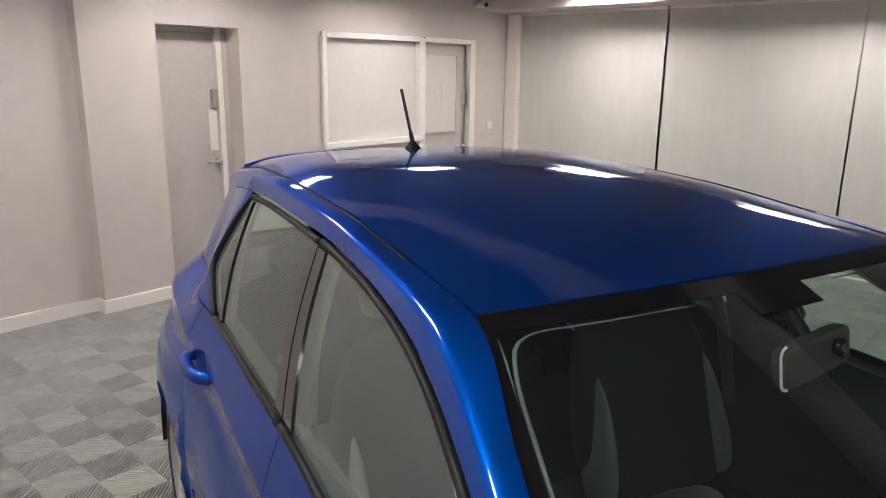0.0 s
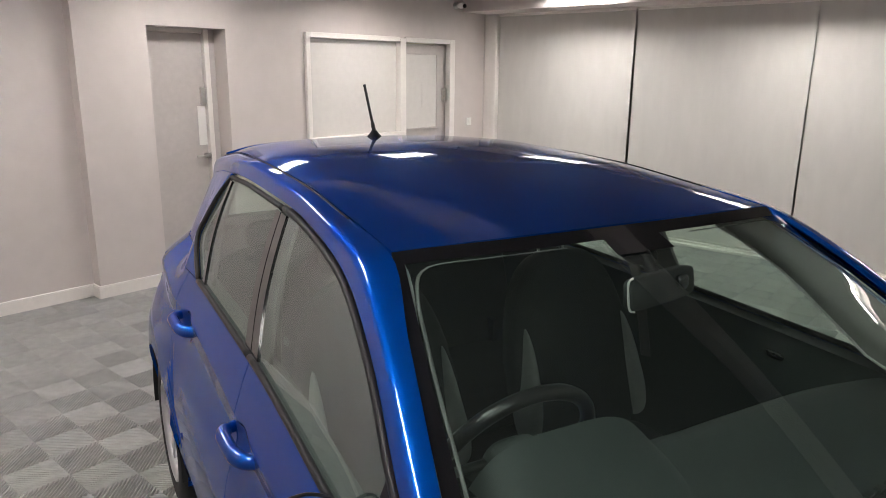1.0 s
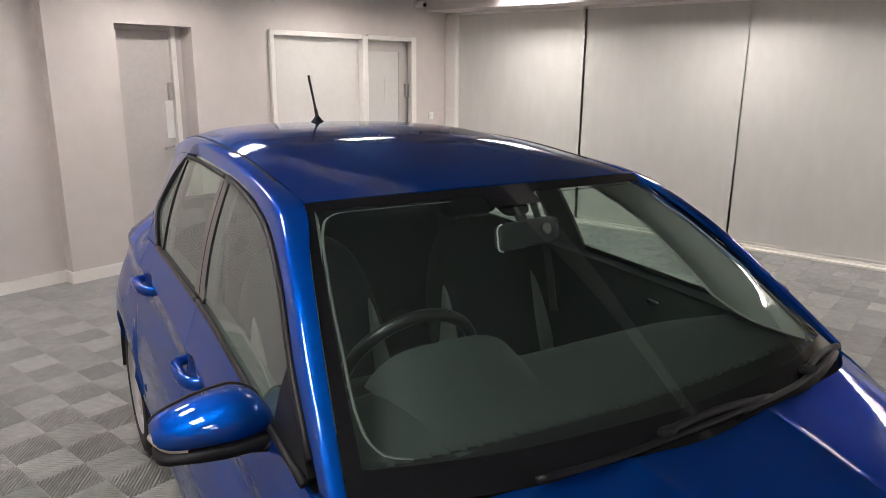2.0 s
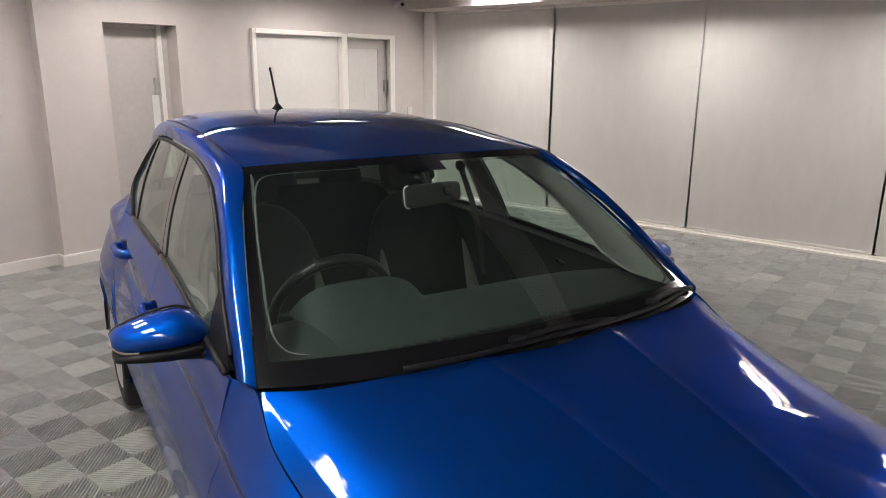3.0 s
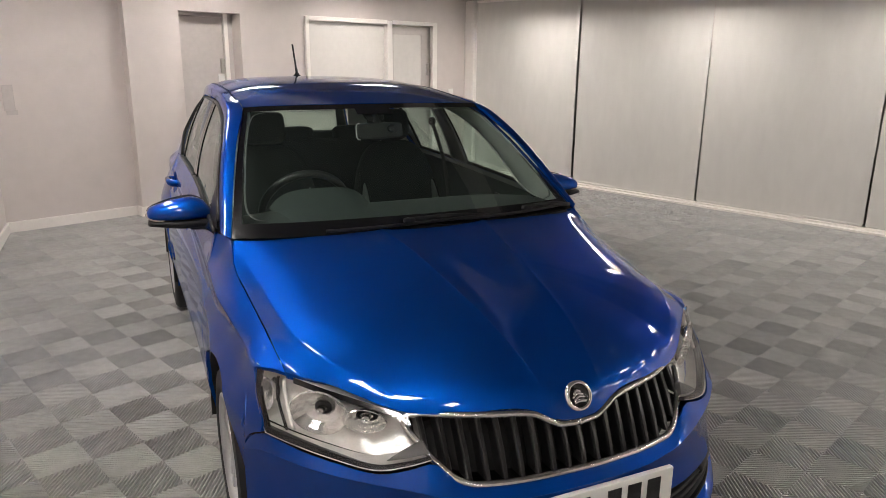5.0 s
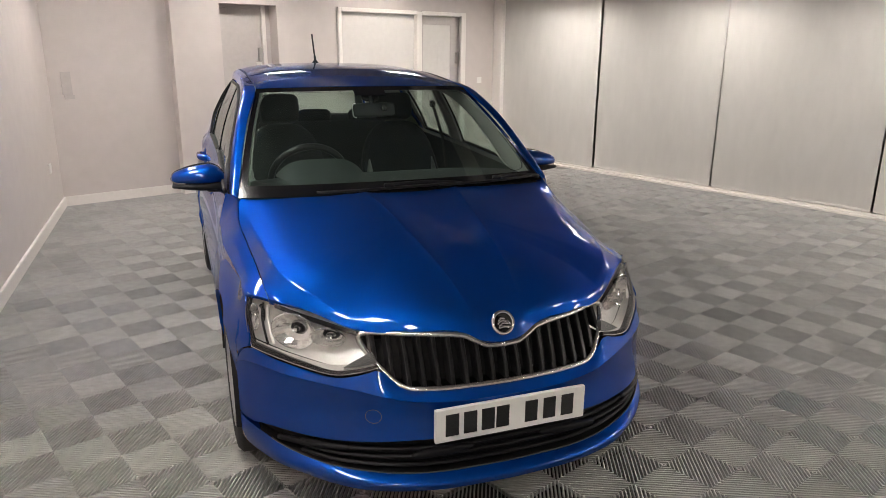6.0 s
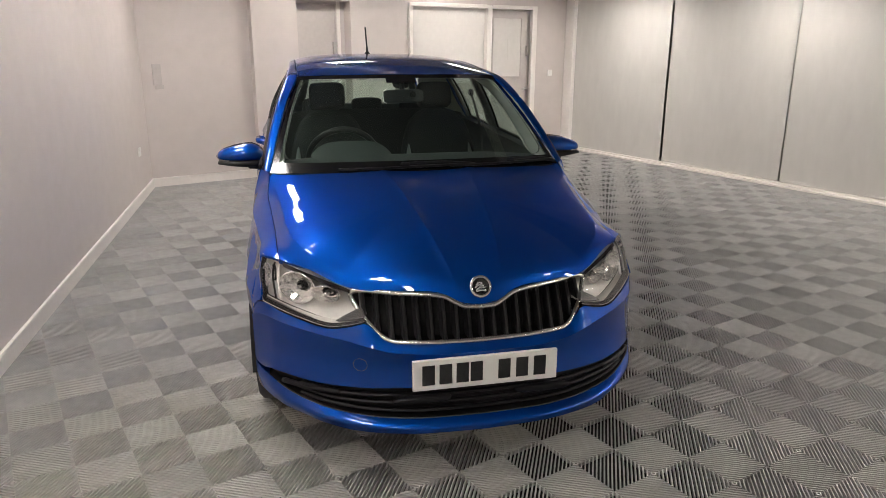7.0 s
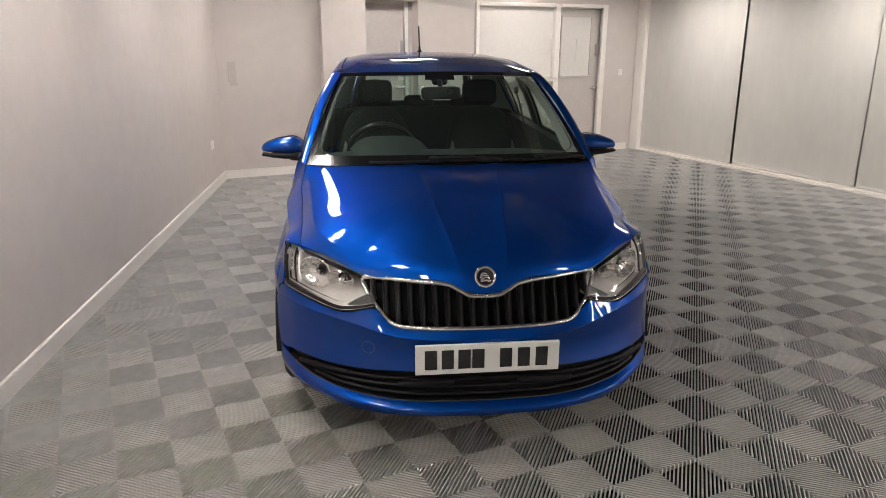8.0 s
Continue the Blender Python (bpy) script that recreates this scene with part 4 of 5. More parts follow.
sheet("face", both(lambda u, v: loft(UNDER_RIDGE, B_MID, I_TOP, at=[0, 0.45, 1])(v, u)), 25, 81, PAINT, bumper, sides=(1,), gap=0, flange=0.02)
sheet("lip", both(lambda u, v: loft(I_BOT, LIP_M, LIP, at=[0, 0.6, 1])(v, u)), 10, 81, PAINT, bumper, sides=(1,), flange=0.03, label="body-coloured bumper lip")
INTAKE = loft(I_TOP, I_BOT, at=[0, 1])
sheet("intake_back", both(lambda u, v: INTAKE(np.minimum(v, 0.86), u) * np.array([0.99, 1, 1]) + np.array([0, 0.055, 0])), 6, 61, BLACK, bumper, sides=(1,), gap=0, flange=0, label="black lower intake")
sheet("intake_roof", both(lambda u, v: I_TOP(np.minimum(v, 0.86)) + np.asarray(u)[..., None] * np.array([0, 0.06, -0.004])), 3, 61, BLACK, bumper, sides=(1,), gap=0, flange=0)
sheet("intake_floor", both(lambda u, v: I_BOT(np.minimum(v, 0.86)) + np.asarray(u)[..., None] * np.array([0, 0.06, 0.004])), 3, 61, BLACK, bumper, sides=(1,), gap=0, flange=0)
for k, (t, reach) in enumerate(((0.30, 0.66), (0.55, 0.72), (0.80, 0.66))):
    row = [INTAKE(np.array(s * reach), np.array(t)) + np.array([0, 0.018, 0]) for s in np.linspace(0, 1, 12)]
    pts = [(-p[0], p[1], p[2]) for p in row[:0:-1]] + [tuple(p) for p in row]
    tube("intake_slat", pts, 0.012, BLACK, bumper, steps=60, flat=0.55)
tube("intake_edge", [(-p[0], p[1], p[2]) for p in [I_BOT(np.array(s)) for s in np.linspace(0.8, 0.02, 14)]] + [tuple(I_BOT(np.array(s))) for s in np.linspace(0, 0.8, 15)], 0.003, MIRRORBACK, bumper, "thin grey edge", steps=70)
for side in (-1, 1):
    blob("intake_fin", (side * 0.22, -0.030, 0.338), (0.105, 0.014, 0.013), 0.6, BLACK, bumper, "black fin in the intake", nu=20, nv=10)
    tube("side_fin", [(side * x, y + 0.012, z) for x, y, z in ((0.50, 0.062, 0.345), (0.60, 0.135, 0.338), (0.69, 0.238, 0.326))], 0.010, BLACK, bumper, steps=16)
FACE = loft(UNDER_RIDGE, B_MID, I_TOP, at=[0, 0.45, 1])(*np.meshgrid(np.linspace(0.3, 0.7, 120), np.linspace(0.2, 0.9, 80), indexing="ij")).reshape(-1, 3)
ring = []
for a in np.linspace(0, 2 * math.pi, 17):
    x, z = 0.425 + 0.023 * math.cos(a), 0.455 + 0.023 * math.sin(a)
    near = FACE[((FACE[:, 0] - x) ** 2 + (FACE[:, 2] - z) ** 2).argmin()]
    ring.append((-x, near[1], z))
tube("tow_cover", ring, 0.0009, GREYTRIM, bumper, "seam of the round towing eye cover", steps=48, around=6)

# number plate, its characters as plain bars
plate = boxed("number_plate", (-0.26, -0.064, 0.385), (0.26, -0.048, 0.496), PLATE, car, 0.003, label="white plate with dark unreadable bars")
for x in (-0.205, -0.145, -0.085, -0.035, 0.065, 0.130, 0.195):
    boxed("bar", (x - 0.022, -0.0655, 0.405), (x + 0.022, -0.064, 0.478), GLOSSBLACK, plate)

# radiator grille: chrome surround, black back and upright bars
RING = [(0, 0.022, 0.645), (0.05, 0.026, 0.647), (0.085, 0.032, 0.662), (0.13, 0.044, 0.684), (0.19, 0.058, 0.691), (0.30, 0.095, 0.692), (0.425, 0.158, 0.688), (0.440, 0.160, 0.674), (0.415, 0.115, 0.628), (0.375, 0.068, 0.580), (0.335, 0.034, 0.548), (0.295, 0.014, 0.540), (0.15, -0.016, 0.540), (0, -0.024, 0.540)]
grille = sheet("grille", both(lambda u, v: loft(curve(*RING[:7]), curve(*[RING[k] for k in (13, 12, 11, 10, 9, 8, 7)]), at=[0, 1])(v, u) + np.array([0, 0.060, 0])), 10, 61, UNDER, car, sides=(1,), gap=0, flange=0, label="black grille in a chrome surround")
loop = RING + [(-x, y, z) for x, y, z in RING[-2:0:-1]] + [RING[0]]
tube("surround", loop, 0.0092, SATIN, grille, "chrome grille surround", steps=220, around=10)
top_ring, low_ring = np.array(RING[:7]), np.array(RING[:6:-1])
for k in range(19):
    x = (k - 9) * 0.0445
    zt = float(np.interp(abs(x), top_ring[:, 0], top_ring[:, 2]))
    yt = float(np.interp(abs(x), top_ring[:, 0], top_ring[:, 1]))
    zb = float(np.interp(abs(x), low_ring[:, 0], low_ring[:, 2]))
    yb = float(np.interp(abs(x), low_ring[:, 0], low_ring[:, 1]))
    if zt - zb < 0.02:
        continue
    bm = bmesh.new()
    rows = []
    for t in (0.0, 0.5, 1.0):
        yy, zz = yb + (yt - yb) * t - 0.004 * math.sin(math.pi * t) + 0.004, zb + 0.004 + (zt - zb - 0.008) * t
        rows.append([bm.verts.new((x + dx, yy + dy, zz)) for dx, dy in ((-0.0100, 0.045), (-0.0080, 0.007), (-0.0045, 0.0), (0.0045, 0.0), (0.0080, 0.007), (0.0100, 0.045))])
    for a, b in zip(rows, rows[1:]):
        for q in range(5):
            bm.faces.new((a[q], a[q + 1], b[q + 1], b[q]))
    part("grille_bar", bm, GRILLE, grille)
badge = lathe("badge", [(0.0, 0.0), (0.0, 0.028), (0.003, 0.030)], GLOSSBLACK, car, pose(0, 0.032, 0.715) @ pose(0, 0, 0, -27, 0, 0) @ pose(0, 0, 0, 0, 0, -90), "round badge with a plain chrome emblem", 40)
lathe("ring", [(-0.004, 0.029), (0.006, 0.030), (0.009, 0.034), (0.006, 0.039), (-0.006, 0.040)], CHROME, badge, pose(0, 0.032, 0.715) @ pose(0, 0, 0, -27, 0, 0) @ pose(0, 0, 0, 0, 0, -90), "", 48)
BM = pose(0, 0.032, 0.715) @ pose(0, 0, 0, -27, 0, 0)
for z, x0, x1 in ((0.014, -0.016, 0.006), (0.006, -0.020, 0.012), (-0.002, -0.016, 0.016)):
    tube("emblem", [tuple(BM @ Vector((x, -0.004, zz))) for x, zz in ((x0, z - 0.010), ((x0 + x1) / 2, z), (x1, z - 0.004))], 0.0035, CHROME, badge, steps=8)
tube("emblem", [tuple(BM @ Vector((x, -0.004, z))) for x, z in ((-0.018, -0.016), (0, -0.013), (0.018, -0.016))], 0.005, CHROME, badge, steps=8)

# headlamps
HL_TOP = curve((0.432, 0.153, 0.690), (0.52, 0.236, 0.708), (0.60, 0.312, 0.724), (0.68, 0.396, 0.742), (0.742, 0.480, 0.750))
HL_LOW = curve((0.402, 0.062, 0.606), (0.46, 0.083, 0.589), (0.526, 0.114, 0.578), (0.62, 0.206, 0.584), (0.70, 0.302, 0.593), (0.749, 0.370, 0.600))
HL_MID = curve((0.418, 0.095, 0.648), (0.51, 0.155, 0.642), (0.61, 0.248, 0.655), (0.70, 0.352, 0.672), (0.757, 0.432, 0.680))
LAMPF = loft(HL_TOP, HL_MID, HL_LOW, at=[0, 0.5, 1])
inside = lambda s, h, back: LAMPF(np.array(s), np.array(h)) + np.array([-0.004, back, 0.0])
for side in (-1, 1):
    lamp = sheet("headlamp", lambda u, v: LAMPF(v, u), 14, 24, LENS, car, sides=(side,), flange=0.0, label="clear headlamp with silver reflectors")
    deep = lambda u, v: LAMPF(v, u) * np.array([0.985, 1, 1]) + np.array([-0.010, 0.072, 0.0]) + np.sin(np.pi * np.asarray(u))[..., None] * np.array([0, 0.018, 0])
    sheet("housing", deep, 10, 20, REFLECTOR, lamp, sides=(side,), gap=0, flange=0)
    sheet("brow", lambda u, v: LAMPF(v, 0.0 * np.asarray(u)) + np.asarray(u)[..., None] * np.array([-0.012, 0.078, -0.001]), 4, 20, REFLECTOR, lamp, sides=(side,), gap=0, flange=0)
    sheet("bezel", lambda u, v: LAMPF(v, 0.0 * np.asarray(u) + 1) + np.asarray(u)[..., None] * np.array([-0.010, 0.078, 0.0]), 4, 20, REFLECTOR, lamp, sides=(side,), gap=0, flange=0)
    sheet("bezel", lambda u, v: piece(LAMPF, 0, 1, 0.90, 1.0, -0.004)(v, u), 5, 24, BLACK, lamp, sides=(side,), gap=0, flange=0.02)
    sheet("bezel", lambda u, v: LAMPF(0.22 * np.asarray(v), (0.55 + 0.33 * np.asarray(v)) * (1 - np.asarray(u)) + 0.89 * np.asarray(u)) + np.array([-0.004, 0.012, 0.0]), 6, 14, GREYTRIM, lamp, sides=(side,), gap=0, flange=0.02, label="grey inner corner")
    sheet("bezel", lambda u, v: piece(LAMPF, 0.04, 0.72, 0.0, 0.085, 0.0012)(v, u), 4, 24, GLOSSBLACK, lamp, sides=(side,), gap=0, flange=0.01)
    sheet("bezel", lambda u, v: piece(LAMPF, 0.965, 1.0, 0.0, 0.9, -0.004)(v, u), 6, 5, BLACK, lamp, sides=(side,), gap=0, flange=0.01)
    sheet("end_wall", lambda u, v: LAMPF(1.0 + 0 * np.asarray(v), np.asarray(v)) + np.asarray(u)[..., None] * np.array([-0.014, 0.076, 0.0]), 4, 12, REFLECTOR, lamp, sides=(side,), gap=0, flange=0)
    tube("divider", [tuple(inside(s, h, 0.016) * np.array([side, 1, 1])) for s, h in ((0.83, 0.10), (0.835, 0.4), (0.82, 0.86))], 0.004, BLACK, lamp, steps=14)
    for s, h, r, tilt, wide, tall in ((0.895, 0.46, 0.027, 48, 0.75, 1.75), (0.55, 0.45, 0.060, 38, 1.30, 1.0), (0.27, 0.36, 0.034, 32, 1.7, 0.9)):
        x, y, z = inside(s, h, 0.036)
        m = pose(side * x, y, z, 0, 0, side * tilt) @ pose(0, 0, 0, 0, 0, -90) @ Matrix.Diagonal((1, wide, tall, 1))
        bowl = lathe("reflector", [(-0.034, 0.004), (-0.032, r * 0.35), (-0.020, r * 0.66), (-0.004, r * 0.88), (0.008, r), (0.004, r * 1.05)], FACET, lamp, m, "", 26, False)
        lathe("bulb", [(-0.03, 0.007), (-0.010, 0.007), (0.0, 0.007), (0.006, 0.004), (0.007, 0.0)], CHROME, bowl, m, "", 16)
        lathe("socket", [(-0.031, 0.020), (-0.026, 0.018), (-0.024, 0.010)], BLACK, bowl, m, "", 16)
    # ribs that part the chambers
    for s0, s1 in ((0.78, 0.76),):
        tube("chamber_wall", [tuple(inside(s0 + (s1 - s0) * h, h, 0.030) * np.array([side, 1, 1])) for h in (0.14, 0.35, 0.6, 0.84)], 0.006, REFLECTOR, lamp, steps=14)

# door mirrors
def mirror_cap(side):
    """The painted shell: full at the door, drawn out to a low tip, with a soft ridge along its front."""
    nu, nv = 30, 28
    prof_top = pchip([0, 0.05, 0.15, 0.32, 0.60, 0.82, 0.95, 1], [0.986, 1.006, 1.030, 1.041, 1.033, 1.019, 1.007, 0.996])
    prof_low = pchip([0, 0.08, 0.3, 0.85, 0.95, 1], [0.968, 0.962, 0.961, 0.964, 0.968, 0.974])
    front = pchip([0, 0.1, 0.4, 0.8, 0.95, 1], [1.440, 1.408, 1.392, 1.404, 1.424, 1.446])
    back = pchip([0, 0.1, 0.9, 1], [1.480, 1.508, 1.512, 1.500])
    verts, faces = [], []
    for i in range(nu + 1):
        t = i / nu
        x = 0.726 + 0.231 * t
        lo, hi, f, b = (float(g(t)) for g in (prof_low, prof_top, front, back))
        ridge = lo + 0.34 * (hi - lo)
        for k in range(nv):
            a = 2 * math.pi * k / nv
            ca, sa = math.cos(a), math.sin(a)
            y = f + 0.62 * (b - f) - (b - f) * (0.62 * abs(ca) ** 0.85 if ca > 0 else -0.38 * abs(ca) ** 0.3)
            z = ridge + (hi - ridge if sa > 0 else ridge - lo) * math.copysign(abs(sa) ** (0.85 if sa > 0 else 0.38), sa)
            verts.append((side * x, y, z))
    for i in range(nu):
        for k in range(nv):
            q = (i * nv + k, i * nv + (k + 1) % nv, (i + 1) * nv + (k + 1) % nv, (i + 1) * nv + k)
            faces.append(q if side > 0 else q[::-1])
    faces += [tuple(range(nv)), tuple(range(nu * nv, (nu + 1) * nv))[::-1]]
    return mesh_object("door_mirror", verts, faces, PAINT, car, True, "blue door mirror with black foot")


for side in (-1, 1):
    mir = mirror_cap(side)
    blob("skirt", (side * 0.836, 1.454, 0.949), (0.122, 0.064, 0.018), 0.5, BLACK, mir, nu=32, nv=10, bend=lambda v, s=side: Vector((v.x, v.y, v.z + 0.10 * max(0, s * v.x) * (v.z < 0) * 1.2)))
    tube("foot", ((side * 0.70, 1.39, 0.945), (side * 0.74, 1.42, 0.938), (side * 0.80, 1.45, 0.936)), 0.034, BLACK, mir, steps=10, around=12, flat=0.55)
    tube("edge", [(side * x, y, z) for x, y, z in ((0.731, 1.492, 0.983), (0.742, 1.506, 1.008), (0.770, 1.511, 1.031), (0.80, 1.513, 1.039), (0.865, 1.513, 1.031), (0.915, 1.513, 1.016), (0.943, 1.511, 1.004), (0.956, 1.504, 0.991))], 0.0032, BLACK, mir, "black edge round the mirror", steps=30)
    blob("mirror_face", (side * 0.842, 1.512, 0.990), (0.083, 0.006, 0.026), 0.6, MIRRORGLASS, mir, nu=24, nv=10)
    tube("indicator", ((side * 0.900, 1.412, 0.966), (side * 0.938, 1.430, 0.972), (side * 0.957, 1.470, 0.982)), 0.0085, AMBER, mir, "clear mirror indicator", steps=12)

# aerial
ant = lathe("aerial", [(0.0, 0.0), (0.0, 0.028), (0.006, 0.027), (0.016, 0.017), (0.026, 0.011), (0.030, 0.0)], BLACK, car, pose(0, 3.06, 1.438, 0, -90, 0), "black rod aerial", 24)
tube("rod", ((0, 3.06, 1.460), (-0.0, 3.11, 1.555), (-0.0, 3.15, 1.632)), [0.008] * 4 + [0.0055] * 16, RUBBER, ant, steps=20)


# wheels
def wheel(side, y):
    m = pose(side * 0.712, y, HUB) @ (pose(0, 0, 0) if side > 0 else pose(0, 0, 0, 0, 0, 180))
    w = empty("wheel")
    w.parent = car
    tagged(w, "silver alloy wheel with black tyre")
    lathe("tyre", [(-0.085, 0.20), (-0.092, 0.235), (-0.088, 0.275), (-0.07, 0.296), (0, 0.300), (0.07, 0.296), (0.088, 0.275), (0.094, 0.235), (0.085, 0.200), (0.06, 0.192)], RUBBER, w, m, "", 56)
    rim = lathe("rim", [(0.075, 0.205), (0.088, 0.204), (0.090, 0.196), (0.070, 0.188), (0.02, 0.178), (-0.05, 0.175), (-0.06, 0.02)], ALLOY, w, m, "", 56)
    for k in range(10):
        a = 2 * math.pi * (k // 2) / 5 + (0.13 if k % 2 else -0.13)
        q = m @ Matrix.Rotation(a, 4, "X")
        bm = bmesh.new()
        box(bm, (0.040, -0.015, 0.03), (0.072, 0.015, 0.195), 0.005, q)
        part("spoke", bm, ALLOY, rim)
    lathe("hub_cap", [(0.03, 0.055), (0.07, 0.050), (0.078, 0.03), (0.079, 0.0)], ALLOY, rim, m, "", 28)
    lathe("brake_disc", [(-0.01, 0.02), (-0.01, 0.13), (-0.025, 0.13)], STEEL, w, m, "", 32)


for y in AXLES:
    for side in (-1, 1):
        wheel(side, y)
        sheet("arch_liner", lambda u, v, y=y: np.stack([0.50 + 0.31 * np.asarray(v, float), y + (ARCH + 0.012) * np.cos(np.pi * np.asarray(u)), HUB - 0.03 + (ARCH + 0.035) * np.sin(np.pi * np.asarray(u))], -1), 24, 4, UNDER, car, gap=0, flange=0, sides=(side,))
        boxed("arch_wall", (side * 0.49 - 0.01, y - 0.36, 0.17), (side * 0.49 + 0.01, y + 0.36, 0.66), UNDER, car)

# what closes the car below and inside
boxed("floor_pan", (-0.70, 1.17, 0.165), (0.70, 2.92, 0.20), UNDER, car)
boxed("floor_pan", (-0.48, 0.10, 0.19), (0.48, 1.17, 0.22), UNDER, car)
boxed("floor_pan", (-0.48, 2.92, 0.19), (0.48, 3.85, 0.24), UNDER, car)
boxed("bulkhead", (-0.70, 1.10, 0.22), (0.70, 1.16, 0.90), UNDER, car)
boxed("radiator", (-0.40, 0.16, 0.24), (0.40, 0.22, 0.66), UNDER, car)

# ---- inside the car ----
sheet("headlining", both(piece(ROOF, 0.03, 1, 0, 1, -0.022)), 20, 31, LINER, car, sides=(1,), gap=0.01, flange=0)
sheet("pillar_trim", piece(RAILS, 0.34, 0.98, 0.0, 0.92, -0.030), 40, 8, LINER, car, gap=0, flange=0)
IN_FRONT = lambda t: EDGE(0.02 + 0.36 * np.asarray(t, float)) + np.array([-0.022, 0.013, -0.021])
IN_BACK = lambda t: OUTER(0.04 + 0.36 * np.asarray(t, float)) + np.array([-0.060, 0.150, -0.012]) + (1 - np.asarray(t, float))[..., None] * np.array([-0.010, 0.085, 0.0])
sheet("pillar_trim", loft(IN_FRONT, lambda t: (IN_FRONT(t) + IN_BACK(t)) / 2 + np.array([-0.022, 0, -0.010]), IN_BACK, at=[0, 0.5, 1]), 24, 10, LINER, car, gap=0, flange=0.008)
for a0, a1, b0, b1, nm in ((2.10, 2.20, 2.28, 2.36, "pillar_trim"), (2.76, 2.94, 2.80, 2.99, "pillar_trim")):
    sheet(nm, glass_panel(lean(a0, a1 + 0.02), lean(b0, b1), off=-0.022), 6, 12, PILLAR, car, gap=0, flange=0.01)
sheet("pillar_trim", piece(c_pillar, 0, 1, 0, 1, -0.025), 12, 12, LINER, car, gap=0, flange=0)


def boot_trim(u, v):
    y = 2.97 + 0.85 * np.asarray(u, float)
    z = 0.66 + (WAIST(y) + 0.01 - 0.66) * np.asarray(v, float)
    return np.stack([flank(y, np.minimum(z, 1.06)) - 0.035, y, z], -1)


sheet("boot_trim", boot_trim, 14, 10, DASH, car, gap=0, flange=0)
sheet("tailgate_trim", both(piece(TAIL, 0.4, 1.0, 0, 0.96, -0.035)), 8, 21, DASH, car, sides=(1,), gap=0, flange=0)


def door_trim(u, v):
    y = 1.22 + (2.98 - 1.22) * np.asarray(u, float)
    z = 0.26 + (WAIST(y) - 0.010 - 0.26) * np.asarray(v, float)
    return np.stack([flank(y, z) - 0.05 - 0.06 * np.sin(np.pi * np.clip(v * 1.1, 0, 1)), y, z], -1)


sheet("door_trim", door_trim, 30, 16, DASH, car, gap=0, flange=0)
sheet("door_capping", lambda u, v: np.stack([house(1.22 + 1.76 * u, WAIST(1.22 + 1.76 * u)) - 0.004 - 0.06 * v, 1.22 + 1.76 * u, WAIST(1.22 + 1.76 * u) - 0.004 + 0 * v], -1), 30, 4, DASH, car, gap=0, flange=0)
for side in (-1, 1):
    blob("door_pull", (side * 0.705, 1.765, 0.893), (0.012, 0.035, 0.014), 0.7, CHROME, car, "bright inside door handle", nu=16, nv=8)

DASHF = loft(
    curve((0, 1.02, 0.925), (0.37, 1.05, 0.922), (0.66, 1.13, 0.918)),
    curve((0, 1.22, 0.955), (0.37, 1.24, 0.952), (0.70, 1.28, 0.940)),
    curve((0, 1.42, 0.972), (0.37, 1.43, 0.970), (0.72, 1.44, 0.945)),
    curve((0, 1.50, 0.945), (0.37, 1.51, 0.943), (0.72, 1.50, 0.915)),
    curve((0, 1.51, 0.76), (0.37, 1.53, 0.76), (0.72, 1.52, 0.76)),
    curve((0, 1.48, 0.50), (0.37, 1.46, 0.50), (0.72, 1.46, 0.50)), at=[0, 0.25, 0.48, 0.6, 0.75, 1])
dash = sheet("dashboard", both(lambda u, v: DASHF(v, u)), 24, 41, DASH, car, sides=(1,), gap=0, flange=0, label="dark grey soft dashboard")


def hood(u, v):
    """The cowl over the dials: it swells out of the dashboard towards the steering wheel."""
    across, y = 2 * np.asarray(u, float) - 1, 1.17 + 0.33 * np.asarray(v, float)
    grow = np.clip(v, 0, 1) ** 1.6
    return np.stack([-0.290 + across * (0.16 + 0.05 * v), y, 0.944 + 0.022 * v + 0.070 * grow * (1 - np.abs(across) ** 4)], -1)


sheet("instrument_hood", hood, 29, 16, DASH, dash, sides=(1,), gap=0, flange=0.05, centre=(-0.3, 1.35, 0.7))
sheet("dial_panel", lambda u, v: hood(u, 0.90 + 0 * np.asarray(v)) * np.array([1, 1, 0]) + np.stack([0 * u, 0.02 * v, hood(u, 0.90 + 0 * np.asarray(v))[..., 2] * v + 0.86 * (1 - v)], -1), 15, 4, GLOSSBLACK, dash, sides=(1,), gap=0.01, flange=0)
sheet("demister_panel", both(lambda u, v: piece(lambda a, b: DASHF(b, a), 0.0, 0.17, 0, 0.98, 0.003)(u, v)), 5, 41, BLACK, dash, sides=(1,), gap=0, flange=0.004, label="black strip below the windscreen")
for k in range(33):
    e = np.clip(abs(k - 16) / 16, 0, 1) * 0.86
    x, y, z = piece(lambda a, b: DASHF(b, a), 0, 1, 0, 1, 0.004)(np.array([0.175]), np.array([e]))[0]
    boxed("demister_slot", (-0.011, -0.007, -0.002), (0.011, 0.007, 0.003), MIRRORBACK, dash, 0.001, pose(math.copysign(x, k - 16), y, z, 0, 0, math.copysign(8 + 6 * e, k - 16)))
blob("vent", (0.0, 1.50, 0.86), (0.14, 0.02, 0.035), 0.4, GLOSSBLACK, dash, nu=20, nv=8)
blob("side_vent", (0.62, 1.495, 0.865), (0.05, 0.02, 0.03), 0.4, GLOSSBLACK, dash, nu=20, nv=8)
boxed("screen", (-0.11, 1.495, 0.66), (0.11, 1.525, 0.80), GLOSSBLACK, dash, 0.004)
boxed("centre_console", (-0.12, 1.50, 0.20), (0.12, 2.30, 0.46), DASH, car, 0.03)
steer = empty("steering_wheel", None)
